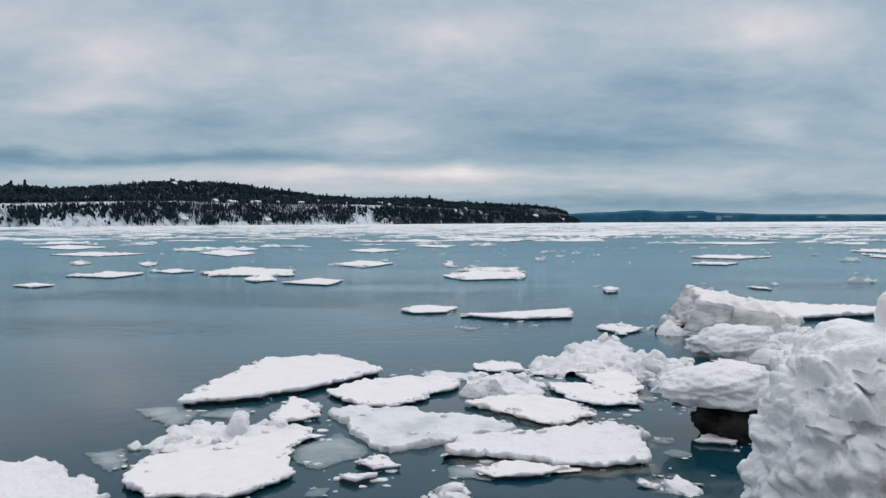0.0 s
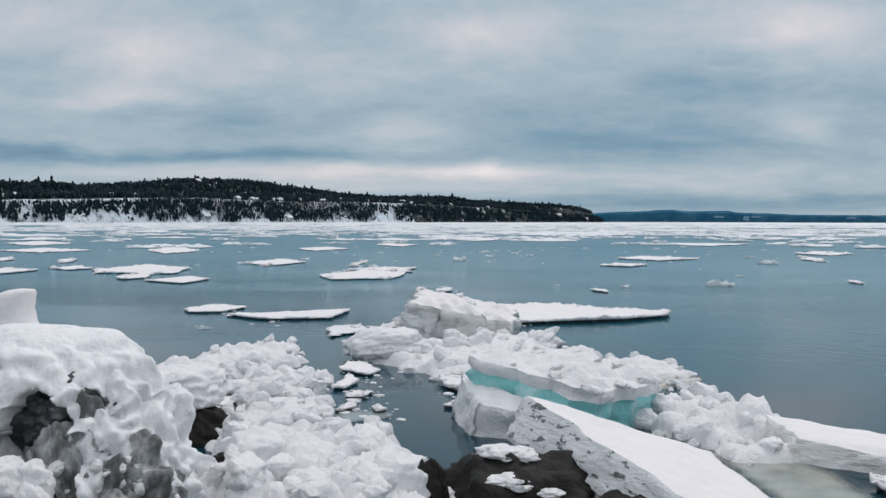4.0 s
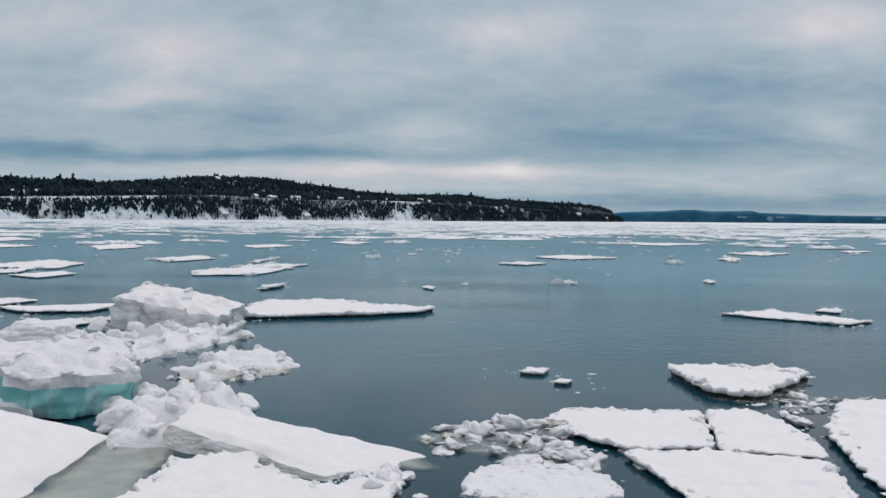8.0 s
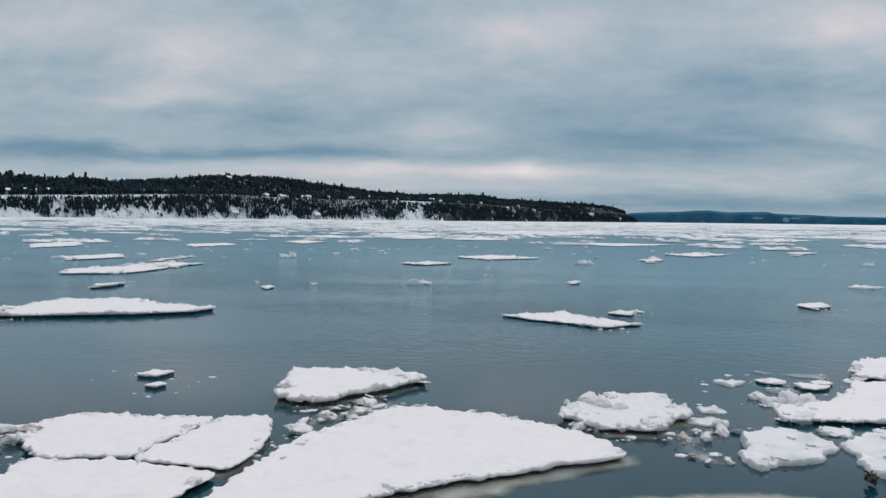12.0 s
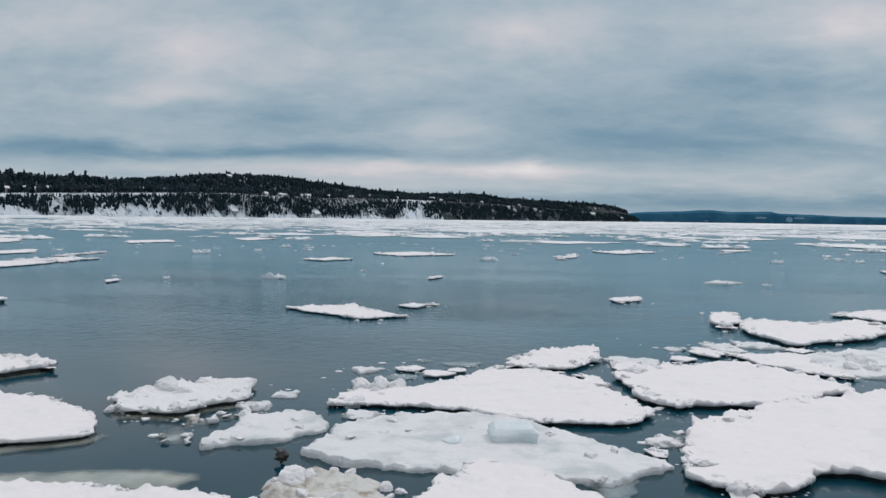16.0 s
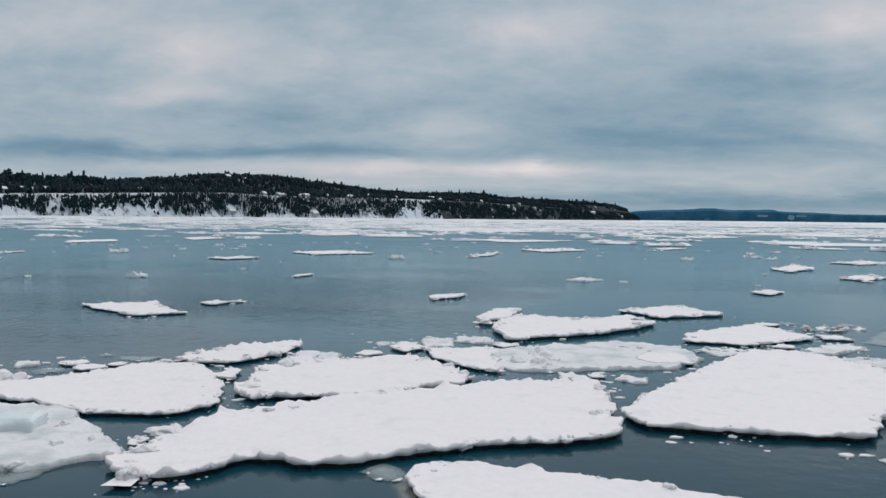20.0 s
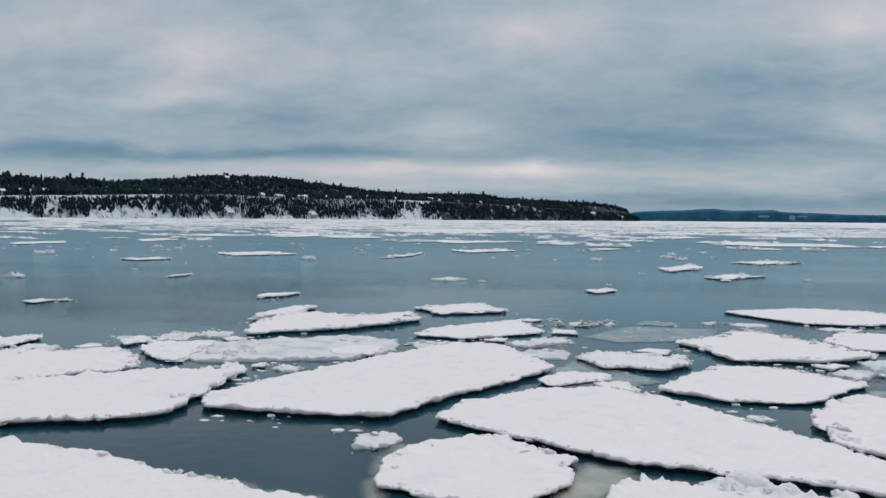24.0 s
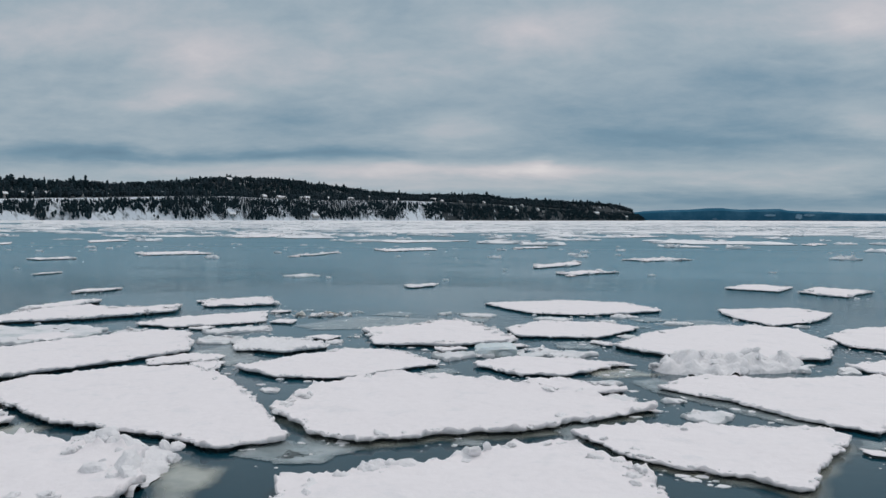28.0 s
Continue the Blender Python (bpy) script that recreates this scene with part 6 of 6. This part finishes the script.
rubble_heap("ice_ridge", [(54.17, 16.21), (55.00, 17.68), (56.11, 17.38), (57.50, 17.40), (57.20, 16.19), (55.50, 15.41), (54.27, 15.49)], lambda x, y: 0.15, 31, "ridge of crushed snowy ice lumps", 0.17, 20, 3.2, 0.20, 0.06)
rubble_heap("ice_ridge", [(49.04, 8.19), (49.57, 8.78), (50.04, 9.08), (50.71, 9.67), (51.24, 10.23), (51.41, 9.82), (50.56, 9.09), (49.88, 8.54), (49.30, 7.91)], lambda x, y: 0.11, 32, "ridge of crushed snowy ice lumps", 0.17, 20, 3.2, 0.17, 0.06)
rubble_heap("ice_ridge", [(45.80, 9.82), (46.07, 10.33), (47.21, 9.59), (47.50, 9.02), (47.59, 7.94), (47.08, 8.07), (46.49, 9.26)], lambda x, y: 0.12, 34, "ridge of crushed snowy ice lumps", 0.17, 20, 3.2, 0.18, 0.06)
rubble_heap("ice_ridge", [(27.85, 13.50), (27.84, 15.00), (28.46, 14.95), (28.55, 14.27), (28.21, 13.24)], lambda x, y: 0.11, 35, "ridge of crushed snowy ice lumps", 0.17, 20, 3.2, 0.15, 0.06)
rubble_heap("ice_ridge", [(14.26, 8.49), (14.73, 8.66), (14.99, 9.14), (15.22, 8.42), (14.95, 8.04)], lambda x, y: 0.12, 36, "ridge of crushed snowy ice lumps", 0.17, 20, 3.2, 0.18, 0.06)
rubble_heap("ice_ridge", [(1.68, 15.75), (2.62, 17.12), (3.93, 18.74), (4.10, 16.71), (4.92, 16.69), (3.53, 14.81), (2.06, 14.84)], lambda x, y: 0.17, 38, "ridge of crushed snowy ice lumps", 0.17, 20, 3.2, 0.20, 0.06)
rubble_heap("ice_ridge", [(0.41, 14.43), (1.24, 15.13), (1.83, 14.29), (1.57, 13.42), (0.79, 13.12), (0.41, 13.45)], lambda x, y: 0.09, 39, "ridge of crushed snowy ice lumps", 0.17, 20, 3.2, 0.13, 0.06)
rubble_heap("ice_ridge", [(-4.04, 10.21), (-3.72, 10.99), (-2.94, 11.29), (-1.98, 11.34), (-1.80, 10.96), (-2.65, 10.45), (-3.44, 9.94)], lambda x, y: 0.08, 40, "ridge of crushed snowy ice lumps", 0.17, 20, 3.2, 0.11, 0.06)
rubble_heap("ice_ridge", [(24.49, 12.73), (24.58, 14.07), (25.09, 14.36), (25.28, 12.51), (24.82, 12.35)], lambda x, y: 0.08, 43, "ridge of crushed snowy ice lumps", 0.17, 20, 3.2, 0.11, 0.06)
floe([(44.19, 16.49), (44.93, 18.05), (45.99, 16.56), (46.39, 15.87), (45.33, 15.01), (44.45, 14.50)], 0.02, 0.06, "g")
floe([(43.96, 15.45), (44.54, 16.27), (45.45, 16.22), (45.38, 15.70), (44.30, 15.07)], 0.07, 0.08, "s", 'small flat snow-covered ice floe with ragged edges')
floe([(44.99, 15.43), (45.69, 15.58), (45.78, 14.68), (45.23, 14.70)], 0.07, 0.08, "s", 'small flat snow-covered ice floe with ragged edges')
floe([(35.41, 17.72), (35.00, 19.05), (35.55, 18.95), (36.59, 19.20), (36.66, 18.16), (36.80, 16.86), (36.73, 16.43), (36.07, 16.83)], 0.07, 0.08, "s", 'flat snow-covered ice floe with ragged edges')
floe([(37.86, 15.75), (37.81, 16.45), (38.27, 16.12), (38.56, 15.67), (38.38, 15.17)], 0.07, 0.15, "h", 'small snow-covered ice floe with a crushed lumpy rim')
floe([(35.66, 20.15), (35.62, 20.99), (36.37, 20.89), (36.67, 19.90)], 0.04, 0.1, "w")
floe([(41.50, 10.93), (41.42, 11.69), (41.87, 11.81), (42.14, 11.47), (41.83, 10.98)], 0.03, 0.1, "w")
floe([(35.20, 10.42), (35.47, 10.80), (35.80, 10.54), (35.84, 10.15), (35.56, 10.18)], 0.02, 0.06, "g")
floe([(35.65, 10.19), (35.83, 10.78), (36.26, 9.25), (35.87, 9.20)], 0.02, 0.1, "u")
floe([(32.24, 11.47), (32.33, 11.98), (32.68, 12.44), (32.91, 12.21), (32.69, 11.58)], 0.05, 0.12, "r")
floe([(31.67, 15.23), (31.66, 16.18), (32.00, 15.94), (32.16, 15.10)], 0.07, 0.08, "s", 'small flat snow-covered ice floe with ragged edges')
floe([(34.26, 18.98), (34.58, 19.69), (35.12, 18.95), (34.70, 18.35)], 0.07, 0.08, "s", 'small flat snow-covered ice floe with ragged edges')
floe([(39.38, 9.85), (40.45, 9.62), (41.36, 9.32), (42.46, 8.99), (41.98, 8.79), (40.31, 9.15)], 0.02, 0.1, "u")
floe([(48.71, 10.47), (49.10, 10.20), (49.63, 10.03), (49.27, 9.31), (48.62, 9.24)], 0.02, 0.06, "g")
floe([(52.57, 15.66), (53.61, 16.21), (54.46, 15.37), (53.03, 14.77)], 0.02, 0.1, "u")
floe([(52.07, 11.17), (52.33, 11.68), (52.74, 11.62), (52.40, 10.37), (52.18, 10.35)], 0.02, 0.06, "g")
floe([(51.33, 17.67), (52.10, 18.56), (52.58, 17.82), (51.70, 16.84)], 0.03, 0.1, "w")
rubble_heap("ice_ridge", [(36.74, 16.98), (36.39, 18.15), (37.16, 19.13), (38.03, 18.40), (37.75, 16.70)], lambda x, y: 0.04, 44, "ridge of crushed snowy ice lumps", 0.17, 20, 3.2, 0.06, 0.06)
floe([(39.45, 18.33), (39.95, 19.08), (40.63, 18.84), (40.61, 17.72), (39.72, 17.74)], 0.07, 0.08, "s", 'small flat snow-covered ice floe with ragged edges')
floe([(5.73, 11.89), (6.16, 12.40), (6.80, 12.16), (6.82, 11.82), (6.23, 11.57)], 0.02, 0.06, "g")
floe([(5.85, 13.12), (6.09, 13.52), (6.34, 13.52), (6.27, 13.13)], 0.07, 0.08, "s", 'small flat snow-covered ice floe with ragged edges')
floe([(6.41, 12.42), (6.52, 12.57), (6.69, 12.24), (6.54, 12.13)], 0.07, 0.08, "s", 'small flat snow-covered ice floe with ragged edges')
floe([(5.85, 12.22), (6.12, 12.80), (6.21, 12.41), (5.98, 12.11)], 0.07, 0.08, "s", 'small flat snow-covered ice floe with ragged edges')
floe([(5.40, 15.55), (5.67, 16.51), (6.29, 15.41), (6.01, 15.00)], 0.07, 0.08, "s", 'small flat snow-covered ice floe with ragged edges')
floe([(5.56, 13.82), (5.69, 14.88), (6.02, 14.47), (5.80, 13.74)], 0.07, 0.08, "s", 'small flat snow-covered ice floe with ragged edges')
floe([(7.31, 14.50), (8.01, 15.76), (8.63, 16.02), (8.82, 15.48), (8.44, 14.13), (7.73, 13.63)], 0.104, 0.15, "h", 'snow-covered ice floe with a crushed lumpy rim')
floe([(7.78, 13.71), (8.18, 14.04), (8.14, 13.67)], 0.07, 0.08, "s", 'small flat snow-covered ice floe with ragged edges')
floe([(7.54, 12.57), (7.88, 13.06), (8.05, 12.86), (7.83, 12.42)], 0.07, 0.08, "s", 'small flat snow-covered ice floe with ragged edges')
rubble_heap("ice_ridge", [(5.38, 20.62), (6.88, 23.64), (8.18, 25.32), (7.06, 21.14), (5.81, 19.96)], lambda x, y: 0.22, 46, "ridge of crushed snowy ice lumps", 0.17, 20, 3.2, 0.20, 0.06)
floe([(49.63, 16.97), (50.41, 17.57), (50.86, 17.38), (50.14, 16.29)], 0.04, 0.1, "w")
floe([(49.66, 17.75), (50.19, 18.03), (50.46, 17.74), (49.88, 17.27)], 0.07, 0.08, "s", 'small flat snow-covered ice floe with ragged edges')
floe([(52.07, 17.25), (52.71, 17.93), (53.29, 17.54), (52.65, 16.90)], 0.04, 0.1, "w")

floe([(24.19, 8.76), (24.45, 8.90), (25.29, 9.08), (26.09, 9.16), (26.97, 9.17), (27.65, 8.99), (27.55, 8.19), (24.19, 7.76)], 0.10, 0.08, "s", 'flat snow-covered ice floe close to the bank')


def thin_plates(region, count, seed):
    """Thin wet plates and slush in the gaps between the floes."""
    rnd = random.Random(seed)
    tries = 0
    while count and tries < 3000:
        tries += 1
        x, y = (rnd.uniform(min(q[k] for q in region), max(q[k] for q in region)) for k in (0, 1))
        size = rnd.choice((0.18, 0.25, 0.35, 0.5)) * (1 + 0.03 * (y - 9))
        ring = []
        n = rnd.randint(4, 6)
        turn = rnd.uniform(0, math.tau)
        for i in range(n):
            a = turn + (i + rnd.uniform(-0.25, 0.25)) * math.tau / n
            ring.append((x + math.cos(a) * size * rnd.uniform(0.8, 1.3), y + math.sin(a) * size * rnd.uniform(0.8, 1.3)))
        if not inside((x, y), region) or any(inside(q, poly) for poly in LAID for q in ring + [(x, y)]):
            continue
        style = rnd.choice(("g", "w", "g", "w", "s"))
        floe(ring, {"g": 0.02, "w": 0.03, "s": 0.05}[style], 0.06, style, "small thin plate of snowy ice between larger floes" if style == "s" else "")
        count -= 1


LAID.append([(27.2, 9.8), (28.3, 9.8), (28.3, 10.9), (27.2, 10.9)])         # the driftwood lies free
thin_plates([(43.0, 14.5), (50.0, 16.0), (58.0, 16.0), (60.0, 25.0), (44.0, 25.0), (40.0, 19.5)], 34, 1)
thin_plates([(24.8, 10.0), (33.0, 10.2), (39.0, 16.0), (44.0, 20.0), (36.0, 21.0), (28.0, 17.0)], 26, 2)
thin_plates([(-4.5, 8.2), (3.0, 8.6), (5.4, 13.0), (3.0, 16.0), (-3.0, 15.0)], 18, 3)
thin_plates([(41.0, 9.0), (57.0, 9.5), (57.0, 14.0), (47.0, 16.0)], 14, 4)


def crumbs(name, count, label, seed):
    """Small broken bits of ice strewn in the water between the floes."""
    rnd = random.Random(seed)
    verts, faces = [], []
    spots = []
    for ob in [o for o in scene.objects if o.name.startswith(("ice_floe", "brash_ice", "thin_ice")) and o.type == "EMPTY" and o.location.y < 34]:
        cover_part = ob.children[0].data.vertices
        spots += [(ob.location.x + v.co.x, ob.location.y + v.co.y, ob.location.x, ob.location.y) for v in list(cover_part)[:240:4]]
    for _ in range(count):
        x, y, ox, oy = rnd.choice(spots)
        away = rnd.expovariate(1 / 0.28)
        ln = math.hypot(x - ox, y - oy) or 1
        x, y = x + (x - ox) / ln * away + rnd.gauss(0, 0.12), y + (y - oy) / ln * away + rnd.gauss(0, 0.12)
        s = rnd.choice((0.015, 0.02, 0.02, 0.03, 0.03, 0.05, 0.09))
        n = rnd.randint(5, 7)
        ring = [(math.cos(i * math.tau / n) * s * rnd.uniform(0.6, 1.4), math.sin(i * math.tau / n) * s * rnd.uniform(0.5, 1.0)) for i in range(n)]
        base = len(verts)
        h = s * rnd.uniform(0.10, 0.32)
        verts += [(x + q[0] * k, y + q[1] * k, z) for k, z in ((1.0, -0.01), (0.95, h * 0.7), (0.6, h)) for q in ring] + [(x, y, h)]
        faces += [tuple(i + base for i in f) for f in band((n, 3))]
    return tagged(new(name, mesh(name, verts, faces, ROUGH_SNOW, False)), label, "brash ice", "", "stuff")


crumbs("ice_crumbs", 2000, "small broken bits of ice strewn between the floes", 77)
